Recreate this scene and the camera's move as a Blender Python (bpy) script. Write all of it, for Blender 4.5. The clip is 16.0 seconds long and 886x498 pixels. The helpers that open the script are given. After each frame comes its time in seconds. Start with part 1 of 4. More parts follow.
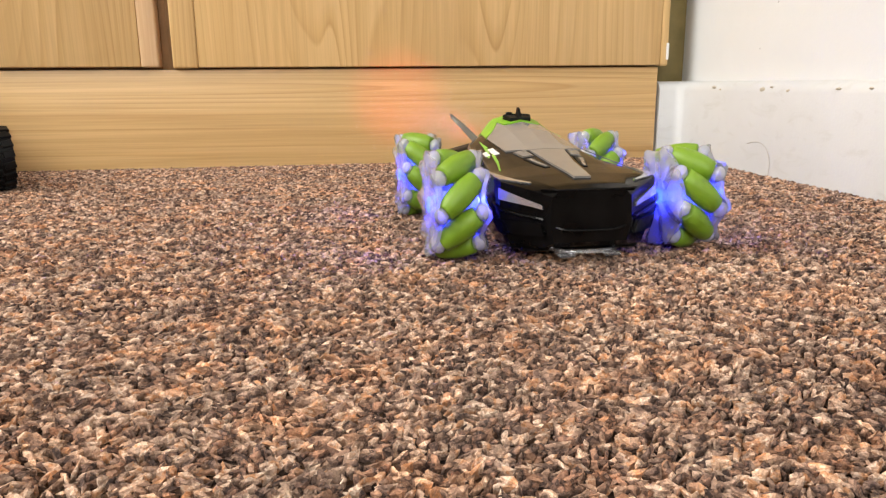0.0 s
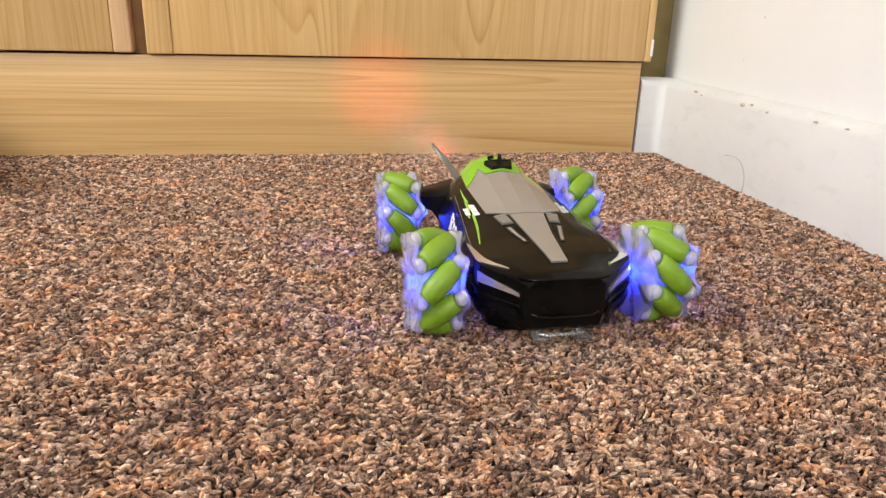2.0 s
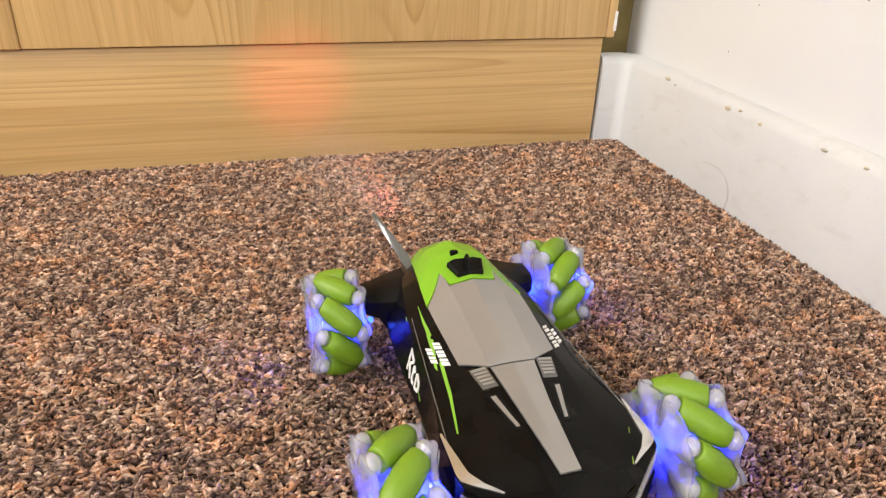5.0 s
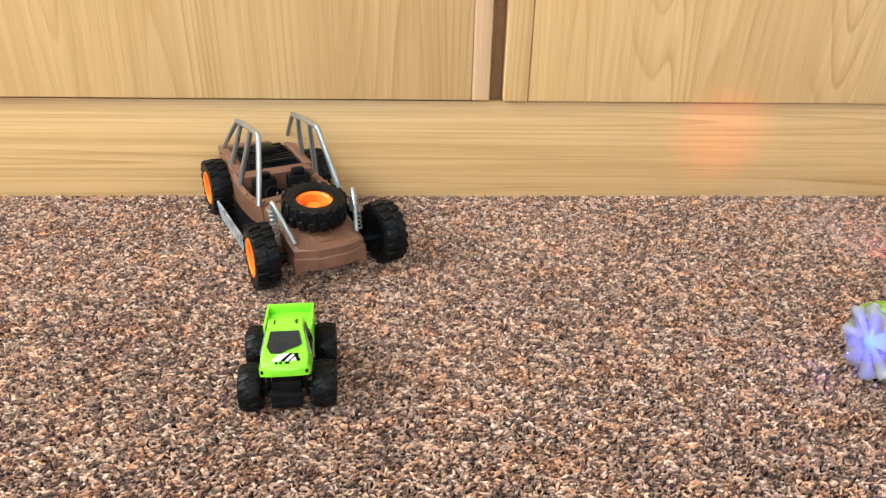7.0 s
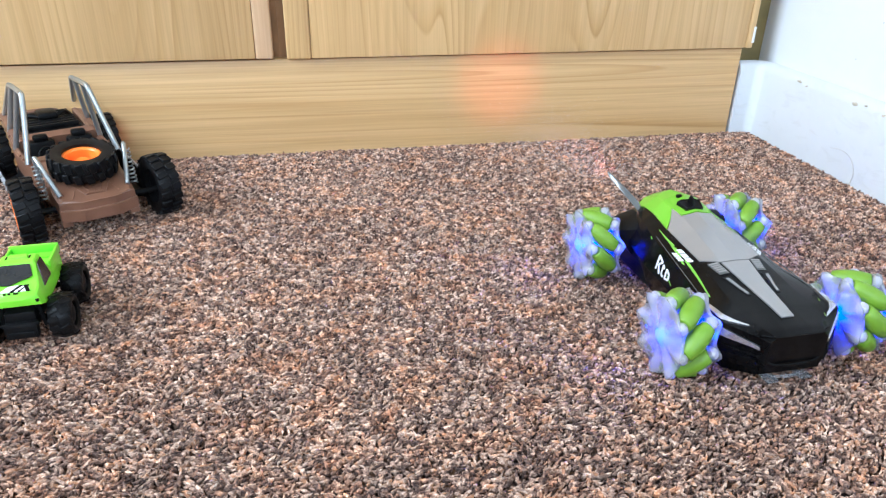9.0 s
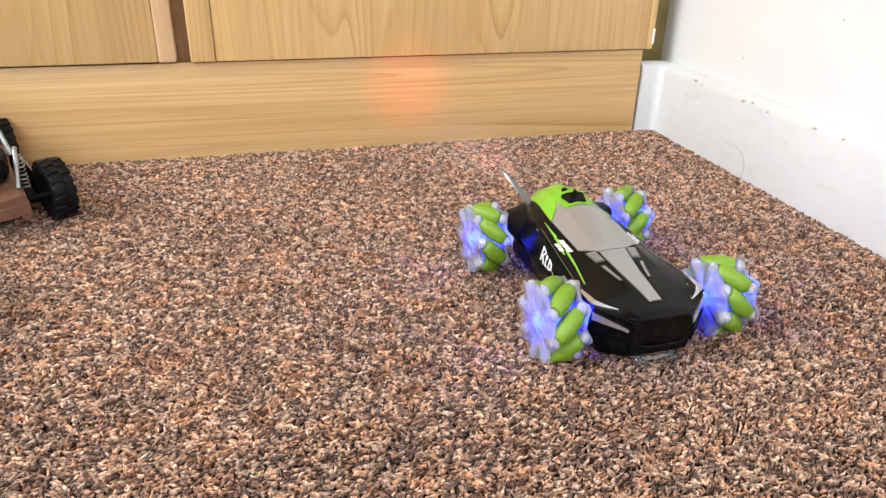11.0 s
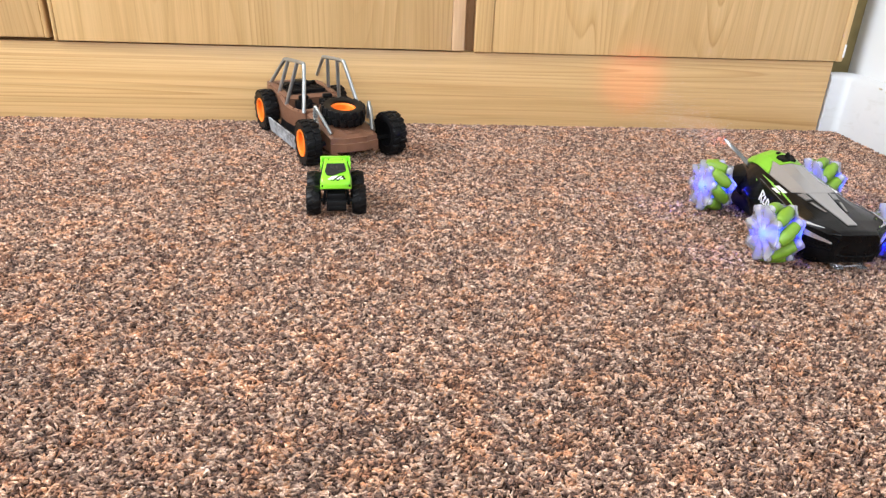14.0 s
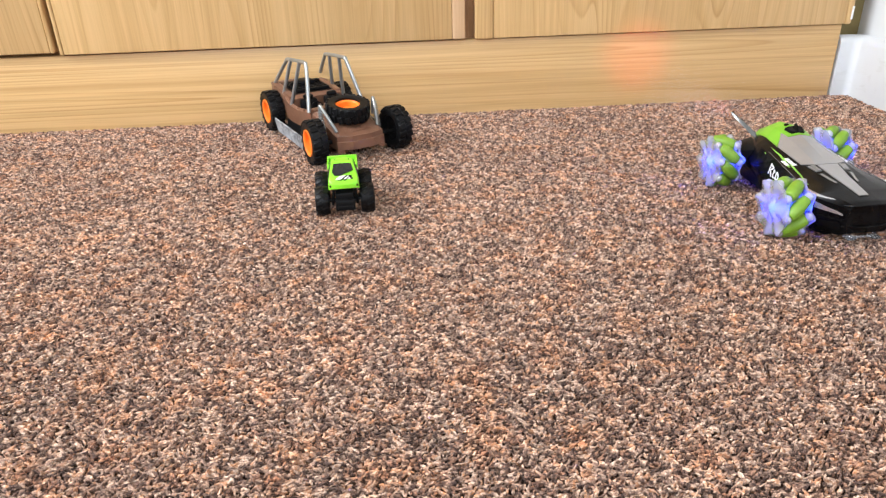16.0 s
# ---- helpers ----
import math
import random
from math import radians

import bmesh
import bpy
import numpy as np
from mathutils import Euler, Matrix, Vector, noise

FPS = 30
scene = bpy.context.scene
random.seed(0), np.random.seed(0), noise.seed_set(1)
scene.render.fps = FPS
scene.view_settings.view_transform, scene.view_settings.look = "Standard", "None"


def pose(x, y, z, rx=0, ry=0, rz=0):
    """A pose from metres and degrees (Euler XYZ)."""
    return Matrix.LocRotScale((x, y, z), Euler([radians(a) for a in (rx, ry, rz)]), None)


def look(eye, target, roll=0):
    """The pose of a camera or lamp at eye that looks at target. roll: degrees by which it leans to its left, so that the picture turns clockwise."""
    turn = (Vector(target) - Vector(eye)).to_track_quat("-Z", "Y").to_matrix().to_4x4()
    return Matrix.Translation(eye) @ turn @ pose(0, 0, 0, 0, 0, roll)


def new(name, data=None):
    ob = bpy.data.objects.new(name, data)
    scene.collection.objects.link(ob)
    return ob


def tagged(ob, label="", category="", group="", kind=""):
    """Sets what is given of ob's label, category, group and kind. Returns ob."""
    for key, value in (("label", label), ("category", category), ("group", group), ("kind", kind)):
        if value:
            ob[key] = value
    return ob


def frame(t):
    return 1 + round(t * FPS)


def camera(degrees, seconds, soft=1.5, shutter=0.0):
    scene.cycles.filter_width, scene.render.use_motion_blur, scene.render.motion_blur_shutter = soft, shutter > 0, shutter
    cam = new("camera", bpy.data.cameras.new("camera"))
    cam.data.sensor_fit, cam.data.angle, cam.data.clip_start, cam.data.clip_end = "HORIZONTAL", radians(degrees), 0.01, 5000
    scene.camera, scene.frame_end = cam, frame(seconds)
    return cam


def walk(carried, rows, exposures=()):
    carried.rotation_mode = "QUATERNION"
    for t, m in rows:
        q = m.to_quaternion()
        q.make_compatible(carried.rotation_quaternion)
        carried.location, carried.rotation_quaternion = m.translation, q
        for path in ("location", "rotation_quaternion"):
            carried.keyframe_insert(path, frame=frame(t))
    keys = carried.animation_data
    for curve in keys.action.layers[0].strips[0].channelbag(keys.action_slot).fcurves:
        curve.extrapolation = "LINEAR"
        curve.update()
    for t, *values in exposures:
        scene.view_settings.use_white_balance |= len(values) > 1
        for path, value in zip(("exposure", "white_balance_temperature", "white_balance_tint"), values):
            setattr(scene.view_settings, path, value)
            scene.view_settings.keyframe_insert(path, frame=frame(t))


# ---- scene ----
cam = camera(64.0, 16.0, soft=1.3)
PATH = [
    (0, (0.008, 0.019, 0.094), (0.268, 1.95, -0.36), -0.5),
    (0.5, (0.008, 0.018, 0.094), (0.266, 1.95, -0.357), -0.2),
    (1, (0.007, 0.018, 0.094), (0.265, 1.95, -0.354), -0.2),
    (1.5, (0.005, 0.01, 0.098), (0.278, 1.93, -0.39), -0.7),
    (2, (0.007, 0.034, 0.178), (0.329, 1.894, -0.481), 1.7),
    (2.4, (0.013, 0.082, 0.191), (0.351, 1.901, -0.569), 1.7),
    (2.5, (0.009, 0.094, 0.188), (0.367, 1.883, -0.63), 2.2),
    (3, (-0.004, 0.179, 0.186), (0.367, 1.929, -0.707), 2.4),
    (3.5, (0.034, 0.236, 0.157), (0.485, 1.942, -0.785), 3.6),
    (3.7, (0.045, 0.251, 0.151), (0.489, 1.948, -0.81), 3.3),
    (5.8, (-0.042, 0.14, 0.313), (0.509, 1.841, -0.582), 1.8),
    (6, (-0.067, 0.129, 0.315), (0.455, 1.837, -0.587), 1.6),
    (6.5, (-0.186, 0.122, 0.318), (0.16, 1.881, -0.567), 1.7),
    (7, (-0.293, 0.118, 0.316), (-0.185, 1.906, -0.574), 1.3),
    (7.5, (-0.316, 0.105, 0.319), (-0.28, 1.895, -0.572), 1.1),
    (8, (-0.315, 0.085, 0.322), (-0.289, 1.876, -0.567), 0.8),
    (8.5, (-0.247, 0.06, 0.293), (-0.095, 1.829, -0.628), 0.5),
    (9, (-0.169, 0.04, 0.291), (0.187, 1.789, -0.611), 1.0),
    (9.5, (-0.131, 0.028, 0.293), (0.33, 1.762, -0.589), 1.4),
    (9.7, (-0.12, 0.025, 0.292), (0.364, 1.757, -0.583), 1.4),
    (11.8, (-0.139, -0.003, 0.289), (0.35, 1.72, -0.602), 1.5),
    (12, (-0.193, -0.015, 0.297), (0.15, 1.752, -0.576), 1.0),
    (12.5, (-0.287, -0.061, 0.315), (-0.272, 1.755, -0.522), -0.7),
    (13, (-0.287, -0.123, 0.31), (-0.185, 1.666, -0.579), 0.2),
    (13.5, (-0.304, -0.189, 0.308), (-0.141, 1.6, -0.57), -0.2),
    (14, (-0.32, -0.217, 0.301), (-0.155, 1.586, -0.548), 2.4),
    (14.5, (-0.31, -0.214, 0.306), (-0.143, 1.561, -0.6), 0.2),
    (15, (-0.309, -0.214, 0.311), (-0.16, 1.557, -0.605), -1.0),
    (15.5, (-0.312, -0.217, 0.313), (-0.202, 1.554, -0.61), -1.6),
    (16, (-0.311, -0.217, 0.315), (-0.201, 1.567, -0.582), -1.7),
]
LOOKS = [(0, 0.42, 6600, 10), (1.5, 0.40, 6600, 10), (3.5, 0.38, 6800, 10), (5.8, 0.35, 6700, 11), (6.5, 0.46, 6500, 11), (7, 0.64, 5800, 5), (7.5, 0.70, 4800, 0), (8, 0.74, 4450, 1), (8.5, 0.75, 4380, 4), (9, 0.69, 5000, 4), (9.7, 0.64, 5900, 7), (11.8, 0.56, 6100, 10), (13, 0.61, 5800, 9), (14.5, 0.62, 5800, 10), (16, 0.62, 5800, 10)]
walk(cam, [(t, look(eye, target, roll)) for t, eye, target, roll in PATH], LOOKS)

# ---- world and light ----
world = bpy.data.worlds.new("sky")
scene.world = world
world.use_nodes = True
wn = world.node_tree
sky = wn.nodes.new("ShaderNodeTexSky")
sky.sky_type, sky.sun_disc = "NISHITA", False
sky.sun_elevation, sky.sun_rotation = radians(40), radians(250)
wn.links.new(sky.outputs["Color"], wn.nodes["Background"].inputs["Color"])
wn.nodes["Background"].inputs["Strength"].default_value = 0.12


def lamp(name, kind, m, watts, colour, **more):
    data = bpy.data.lights.new(name, kind)
    data.energy, data.color = watts, colour
    if kind == "AREA":
        data.shape, data.size, data.size_y = "RECTANGLE", more["size"], more["size_y"]
    elif kind == "SPOT":
        data.spot_size, data.spot_blend, data.shadow_soft_size = more["cone"], 1.0, more["soft"]
    else:
        data.shadow_soft_size = more["soft"]
    ob = new(name, data)
    ob.matrix_basis = m
    return ob


# daylight in the two window openings
lamp("window_daylight", "AREA", look((-2.26, 0.1, 1.7), (-0.2, 0.4, 0.1)), 70, (1.0, 0.97, 0.92), size=1.5, size_y=1.2)
lamp("window_daylight", "AREA", look((-0.7, -2.96, 1.7), (-0.2, 0.6, 0.3)), 52, (1.0, 0.97, 0.92), size=1.7, size_y=1.2)


# ---- materials ----
class Mat:
    """A node material round one Principled shader."""

    def __init__(self, name, colour=(0.5, 0.5, 0.5), rough=0.5, metal=0.0, **more):
        self.m = bpy.data.materials.new(name)
        self.m.use_nodes = True
        self.t = self.m.node_tree
        self.b = self.t.nodes["Principled BSDF"]
        self.b.inputs["Base Color"].default_value = (*colour, 1)
        self.b.inputs["Roughness"].default_value = rough
        self.b.inputs["Metallic"].default_value = metal
        for k, v in more.items():
            self.b.inputs[k.replace("_", " ")].default_value = v

    def node(self, kind, **props):
        n = self.t.nodes.new("ShaderNode" + kind)
        for k, v in props.items():
            if k in n.inputs:
                n.inputs[k].default_value = v
        return n

    def link(self, a, b):
        self.t.links.new(a, b)

    def coords(self, scale=(1, 1, 1), rnd=False, shift=(0, 0, 0)):
        tc = self.node("TexCoord")
        out = tc.outputs["Object"]
        if rnd:
            info = self.node("ObjectInfo")
            mul = self.node("VectorMath")
            mul.operation = "MULTIPLY_ADD"
            self.link(info.outputs["Random"], mul.inputs[0])
            mul.inputs[1].default_value = (7.3, 3.1, 5.7)
            self.link(out, mul.inputs[2])
            out = mul.outputs[0]
        mp = self.node("Mapping", Scale=scale, Location=shift)
        self.link(out, mp.inputs["Vector"])
        return mp.outputs["Vector"]

    def noise(self, vec, scale, detail=3, rough=0.5, distort=0.0):
        n = self.node("TexNoise", Scale=scale, Detail=detail, Roughness=rough, Distortion=distort)
        self.link(vec, n.inputs["Vector"])
        return n.outputs["Fac"]

    def math(self, op, a, b=None):
        n = self.node("Math")
        n.operation = op
        for i, v in enumerate((a, b)):
            if v is None:
                continue
            if isinstance(v, (int, float)):
                n.inputs[i].default_value = v
            else:
                self.link(v, n.inputs[i])
        return n.outputs[0]

    def ramp(self, fac, stops, step=False):
        n = self.node("ValToRGB")
        r = n.color_ramp
        if step:
            r.interpolation = "CONSTANT"
        while len(r.elements) < len(stops):
            r.elements.new(0.5)
        for e, (p, c) in zip(r.elements, stops):
            e.position, e.color = p, (*c, 1) if len(c) == 3 else c
        self.link(fac, n.inputs["Fac"])
        return n.outputs["Color"]

    def mix(self, fac, a, b, mode="MIX"):
        n = self.node("MixRGB")
        n.blend_type = mode
        for i, v in enumerate((fac, a, b)):
            if isinstance(v, (int, float)):
                n.inputs[i].default_value = v
            elif isinstance(v, tuple):
                n.inputs[i].default_value = (*v, 1)
            else:
                self.link(v, n.inputs[i])
        return n.outputs[0]

    def colour(self, c):
        self.link(c, self.b.inputs["Base Color"])
        return self

    def bump(self, h, strength, dist):
        n = self.node("Bump", Strength=strength, Distance=dist)
        self.link(h, n.inputs["Height"])
        self.link(n.outputs["Normal"], self.b.inputs["Normal"])
        return self


def plastic(name, colour, rough, grain=0.0003, vary=0.12, **more):
    """Moulded plastic with slight unevenness and dust."""
    p = Mat(name, colour, rough, **more)
    v = p.coords()
    big = p.noise(v, 60, 3)
    dark = tuple(c * (1 - vary) for c in colour)
    light = tuple(min(1, c * (1 + vary) + 0.004) for c in colour)
    p.colour(p.ramp(big, [(0.3, dark), (0.7, light)]))
    if grain:
        r = p.noise(v, 160, 4)
        p.link(p.math("ADD", p.math("MULTIPLY", r, 0.18), rough - 0.09), p.b.inputs["Roughness"])
        p.bump(p.noise(v, 900, 2), 0.25, grain)
    return p.m


def wood(name, along):
    """Pale ash-look laminate, the grain running along x or z."""
    p = Mat(name, rough=0.42)
    up = along == "z"
    v = p.coords((7.0, 7.0, 0.42) if up else (0.34, 21.0, 21.0), rnd=True)
    field = p.noise(v, 1.0, 1.5, 0.35, 0.05)
    rings = p.math("FRACT", p.math("MULTIPLY", field, 58.0 if up else 22.0))
    band = p.ramp(rings, [(0.0, (0.700, 0.500, 0.258)), (0.45, (0.690, 0.488, 0.248)), (0.78, (0.620, 0.416, 0.190)), (0.92, (0.545, 0.345, 0.145)), (1.0, (0.695, 0.494, 0.252))])
    # the rings fade in and out from one stretch to the next
    fade = p.ramp(p.noise(p.coords((16, 16, 1.2) if up else (1.0, 30, 30), rnd=True, shift=(3, 1, 2)), 1.0, 2), [(0.35, (0.15, 0.15, 0.15)), (0.65, (1, 1, 1))])
    band = p.mix(fade, (0.672, 0.468, 0.232), band if up else p.mix(1.0, band, p.ramp(rings, [(0.6, (1.0, 1.0, 1.0)), (0.9, (0.95, 0.93, 0.90)), (1.0, (1.0, 1.0, 1.0))]), "MULTIPLY"))
    fibre = p.noise(p.coords((520, 520, 8) if up else (7, 520, 520), rnd=True), 1.0, 4, 0.6)
    fine = p.ramp(fibre, [(0.3, (0.875, 0.855, 0.825)), (0.62, (1.02, 1.02, 1.02))])
    streak = p.ramp(p.noise(p.coords((70, 70, 1.6) if up else (1.6, 110, 110), rnd=True, shift=(1, 5, 3)), 1.0, 2, 0.5), [(0.42, (0.90, 0.875, 0.83)), (0.56, (1.0, 1.0, 1.0))])
    tone = p.ramp(p.noise(p.coords((11, 11, 0.4) if up else (0.4, 14, 14), rnd=True), 1.0, 1), [(0.35, (0.93, 0.915, 0.89)), (0.65, (1.0, 1.0, 1.0))])
    c = p.mix(0.85, p.mix(0.85, p.mix(0.8 if up else 1.0, band, fine, "MULTIPLY"), streak, "MULTIPLY"), tone, "MULTIPLY")
    c = p.mix(1.0, c, (1.02, 0.985, 0.90), "MULTIPLY")
    p.colour(c)
    p.bump(fibre, 0.12, 0.0004)
    return p.m


WOOD_V, WOOD_H = wood("ash_laminate_upright", "z"), wood("ash_laminate_level", "x")


def edge_wood():
    p = Mat("ash_lipping", rough=0.45)
    v = p.coords((260, 260, 5), rnd=True)
    p.colour(p.ramp(p.noise(v, 1.0, 4), [(0.3, (0.54, 0.335, 0.175)), (0.7, (0.67, 0.46, 0.265))]))
    return p.m


LIPPING = edge_wood()


def painted(name, colour, stains=0.0, rough=0.55):
    p = Mat(name, colour, rough)
    v = p.coords()
    tone = p.ramp(p.noise(v, 5.0, 5, 0.6), [(0.3, tuple(c * (1 - 0.06 - stains) for c in colour)), (0.65, colour)])
    if stains:
        smear = p.ramp(p.noise(p.coords((1, 1, 2.5)), 26, 6, 0.65, 0.6), [(0.55, (0, 0, 0)), (0.75, (1, 1, 1))])
        tone = p.mix(p.math("MULTIPLY", smear, 0.5), tone, tuple(c * 0.72 for c in (colour[0], colour[1] * 0.97, colour[2] * 0.9)))
    p.colour(tone)
    p.bump(p.math("ADD", p.noise(v, 380, 3), p.math("MULTIPLY", p.noise(v, 30, 2), 2.0)), 0.2, 0.0008)
    return p.m


WALL = painted("white_emulsion", (0.705, 0.725, 0.73))
SKIRT = painted("scuffed_white_gloss", (0.585, 0.598, 0.605), 0.06, 0.6)
# unseen ceiling and outer walls: tones chosen dull to weaken the bounced fill
CEIL = painted("ceiling_white", (0.66, 0.65, 0.63))
FAR_WALL = painted("unseen_wall_beige", (0.40, 0.365, 0.32))


def pile_material():
    """Flecked loop pile: one colour a tuft, from cream and rust to charcoal, drifting into rusty and greyish patches."""
    p = Mat("flecked_loop_pile", rough=0.95)
    p.b.inputs["Specular IOR Level"].default_value = 0.15
    g = p.node("NewGeometry")
    drift = p.noise(p.coords(), 95, 3, 0.65)
    pick = p.math("FRACT", p.math("ADD", p.math("MULTIPLY", g.outputs["Random Per Island"], 0.55), p.math("MULTIPLY", drift, 1.9)))
    fleck = p.ramp(pick, [
        (0.0, (0.085, 0.062, 0.055)), (0.07, (0.20, 0.142, 0.116)), (0.16, (0.37, 0.265, 0.205)), (0.29, (0.60, 0.45, 0.345)), (0.39, (0.86, 0.70, 0.56)),
        (0.45, (0.66, 0.465, 0.33)), (0.55, (0.60, 0.345, 0.195)), (0.63, (0.57, 0.36, 0.24)), (0.78, (0.43, 0.27, 0.19)), (0.92, (0.235, 0.155, 0.122))], True)
    v = p.coords()
    patch = p.ramp(p.noise(v, 7, 3), [(0.3, (0.76, 0.705, 0.69)), (0.7, (0.97, 0.895, 0.865))])
    hue = p.ramp(p.noise(v, 32, 3, 0.6), [(0.36, (0.93, 0.96, 0.97)), (0.50, (1.0, 1.0, 1.0)), (0.64, (1.12, 0.98, 0.85))])
    clump = p.ramp(p.noise(v, 175, 1.5, 0.5), [(0.36, (0.66, 0.65, 0.65)), (0.64, (1.30, 1.30, 1.30))])
    fleck = p.mix(1.0, fleck, clump, "MULTIPLY")
    strand = p.noise(p.coords(), 1500, 3)
    c = p.mix(0.6, p.mix(1.0, p.mix(1.0, fleck, patch, "MULTIPLY"), hue, "MULTIPLY"), p.ramp(strand, [(0.3, (0.45, 0.43, 0.41)), (0.66, (1.25, 1.25, 1.25))]), "MULTIPLY")
    p.colour(c)
    p.bump(strand, 0.7, 0.0012)
    return p.m


def base_carpet():
    p = Mat("shaded_flecked_base", rough=0.95)
    p.b.inputs["Specular IOR Level"].default_value = 0.1
    n = p.node("TexVoronoi", Scale=190.0)
    p.link(p.coords(), n.inputs["Vector"])
    sep = p.node("SeparateColor")
    p.link(n.outputs["Color"], sep.inputs[0])
    # flecks darkened well below the pile, to put shade into the gaps between tufts
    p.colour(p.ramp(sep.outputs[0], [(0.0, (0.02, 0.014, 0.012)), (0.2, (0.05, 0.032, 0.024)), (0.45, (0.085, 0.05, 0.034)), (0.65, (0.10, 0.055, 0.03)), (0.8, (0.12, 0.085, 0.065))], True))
    p.bump(n.outputs["Distance"], 0.9, 0.004)
    return p.m


PILE, CARPET = pile_material(), base_carpet()
BLACK = plastic("gloss_black_plastic", (0.0024, 0.0022, 0.0022), 0.17, 0, Specular_IOR_Level=0.11)
MATT_BLACK = plastic("matt_black_plastic", (0.0042, 0.0042, 0.0045), 0.4, Specular_IOR_Level=0.10)
RUBBER = plastic("black_rubber", (0.0038, 0.0038, 0.0042), 0.42, Specular_IOR_Level=0.14)
SILVER = plastic("silver_grey_paint", (0.275, 0.267, 0.26), 0.12, 0, 0.02, Metallic=0.3)
CHROME = plastic("bright_silver_paint", (0.62, 0.62, 0.63), 0.2, 0, 0.05, Metallic=0.8)
GREEN = plastic("lime_green_plastic", (0.175, 0.41, 0.018), 0.3, 0, 0.03)
ROLLER = plastic("olive_green_soft_plastic", (0.150, 0.275, 0.012), 0.5, 0.0001, 0.06)
TRUCK_GREEN = plastic("fluorescent_green_plastic", (0.25, 0.70, 0.02), 0.3, 0, 0.05)
BROWN = plastic("brown_plastic", (0.165, 0.080, 0.046), 0.36)
ORANGE = plastic("orange_plastic", (0.90, 0.20, 0.012), 0.35)
STEEL = plastic("steel_grey_plastic", (0.37, 0.395, 0.40), 0.28, 0, 0.04, Metallic=0.7)
GREY = plastic("mottled_grey_plastic", (0.27, 0.285, 0.30), 0.5, 0.0012, vary=0.7)
WHITE_PRINT = plastic("white_print", (0.78, 0.78, 0.77), 0.4)
GREEN_PRINT = plastic("green_print", (0.19, 0.42, 0.035), 0.4)
DARK_SILVER = plastic("dark_silver_paint", (0.15, 0.155, 0.155), 0.25, 0, 0.05, Metallic=0.5)
TINT = plastic("smoked_windscreen", (0.012, 0.012, 0.012), 0.15)


def clear_plastic(name, see):
    """Milky clear moulding: part see-through, part scattering."""
    p = Mat(name, (0.80, 0.81, 0.84), 0.08)
    tr = p.node("BsdfTransparent", Color=(0.93, 0.93, 0.96, 1))
    tl = p.node("BsdfTranslucent", Color=(0.88, 0.87, 0.88, 1))
    a, b = p.node("MixShader", Fac=0.38), p.node("MixShader", Fac=see)
    p.link(p.b.outputs[0], a.inputs[1])
    p.link(tl.outputs[0], a.inputs[2])
    p.link(a.outputs[0], b.inputs[1])
    p.link(tr.outputs[0], b.inputs[2])
    # hard gloss of the moulding
    edge, shine, c = p.node("Fresnel", IOR=1.5), p.node("BsdfGlossy", Color=(1, 1, 1, 1), Roughness=0.07), p.node("MixShader")
    p.bump(p.noise(p.coords(), 420, 2), 0.35, 0.0006)
    for n in (edge, shine):
        p.link(p.b.inputs["Normal"].links[0].from_socket, n.inputs["Normal"])
    p.link(edge.outputs[0], c.inputs[0])
    p.link(b.outputs[0], c.inputs[1])
    p.link(shine.outputs[0], c.inputs[2])
    p.link(c.outputs[0], p.t.nodes["Material Output"].inputs["Surface"])
    return p.m


def glow(name, colour, strength):
    p = Mat(name, colour, 0.4)
    p.b.inputs["Emission Color"].default_value = (*colour, 1)
    p.b.inputs["Emission Strength"].default_value = strength
    return p.m


CLEAR, PIN, PAD = clear_plastic("clear_plastic", 0.68), clear_plastic("milky_plastic", 0.42), clear_plastic("smoky_clear_plastic", 0.82)
BLUE_LED, RED_LED = glow("blue_led", (0.03, 0.10, 1.0), 4), glow("red_led", (1.0, 0.07, 0.03), 8)


# ---- mesh helpers ----
def finish(bm, name, smooth=True, sharp=38):
    bmesh.ops.recalc_face_normals(bm, faces=bm.faces)
    me = bpy.data.meshes.new(name)
    bm.to_mesh(me)
    bm.free()
    if smooth:
        me.polygons.foreach_set("use_smooth", [True] * len(me.polygons))
        me.set_sharp_from_angle(angle=radians(sharp))
    return me


def part(name, bm, material, parent=None, label="", m=None, sharp=38):
    """Links a bmesh, or a shared mesh, as one object under a thing or a part."""
    me = bm if isinstance(bm, bpy.types.Mesh) else finish(bm, name, sharp=sharp)
    if not me.materials:
        me.materials.append(material)
    ob = new(name, me)
    if parent is not None:
        ob.parent = parent
    if m is not None:
        ob.matrix_basis = m
    if label:
        ob["label"] = label
    return ob


def box(x0, x1, y0, y1, z0, z1, bevel=0.0, bm=None, seg=2):
    b = bmesh.new()
    bmesh.ops.create_cube(b, size=1)
    for v in b.verts:
        v.co = Vector(((x0 + x1) / 2 + v.co.x * (x1 - x0), (y0 + y1) / 2 + v.co.y * (y1 - y0), (z0 + z1) / 2 + v.co.z * (z1 - z0)))
    if bevel:
        bmesh.ops.bevel(b, geom=b.edges[:], offset=bevel, segments=seg, affect="EDGES", profile=0.5)
    return join(bm, b)


def join(bm, b):
    """Adds the bmesh b to bm (or returns b where bm is None)."""
    if bm is None:
        return b
    me = bpy.data.meshes.new("tmp")
    b.to_mesh(me)
    b.free()
    bm.from_mesh(me)
    bpy.data.meshes.remove(me)
    return bm


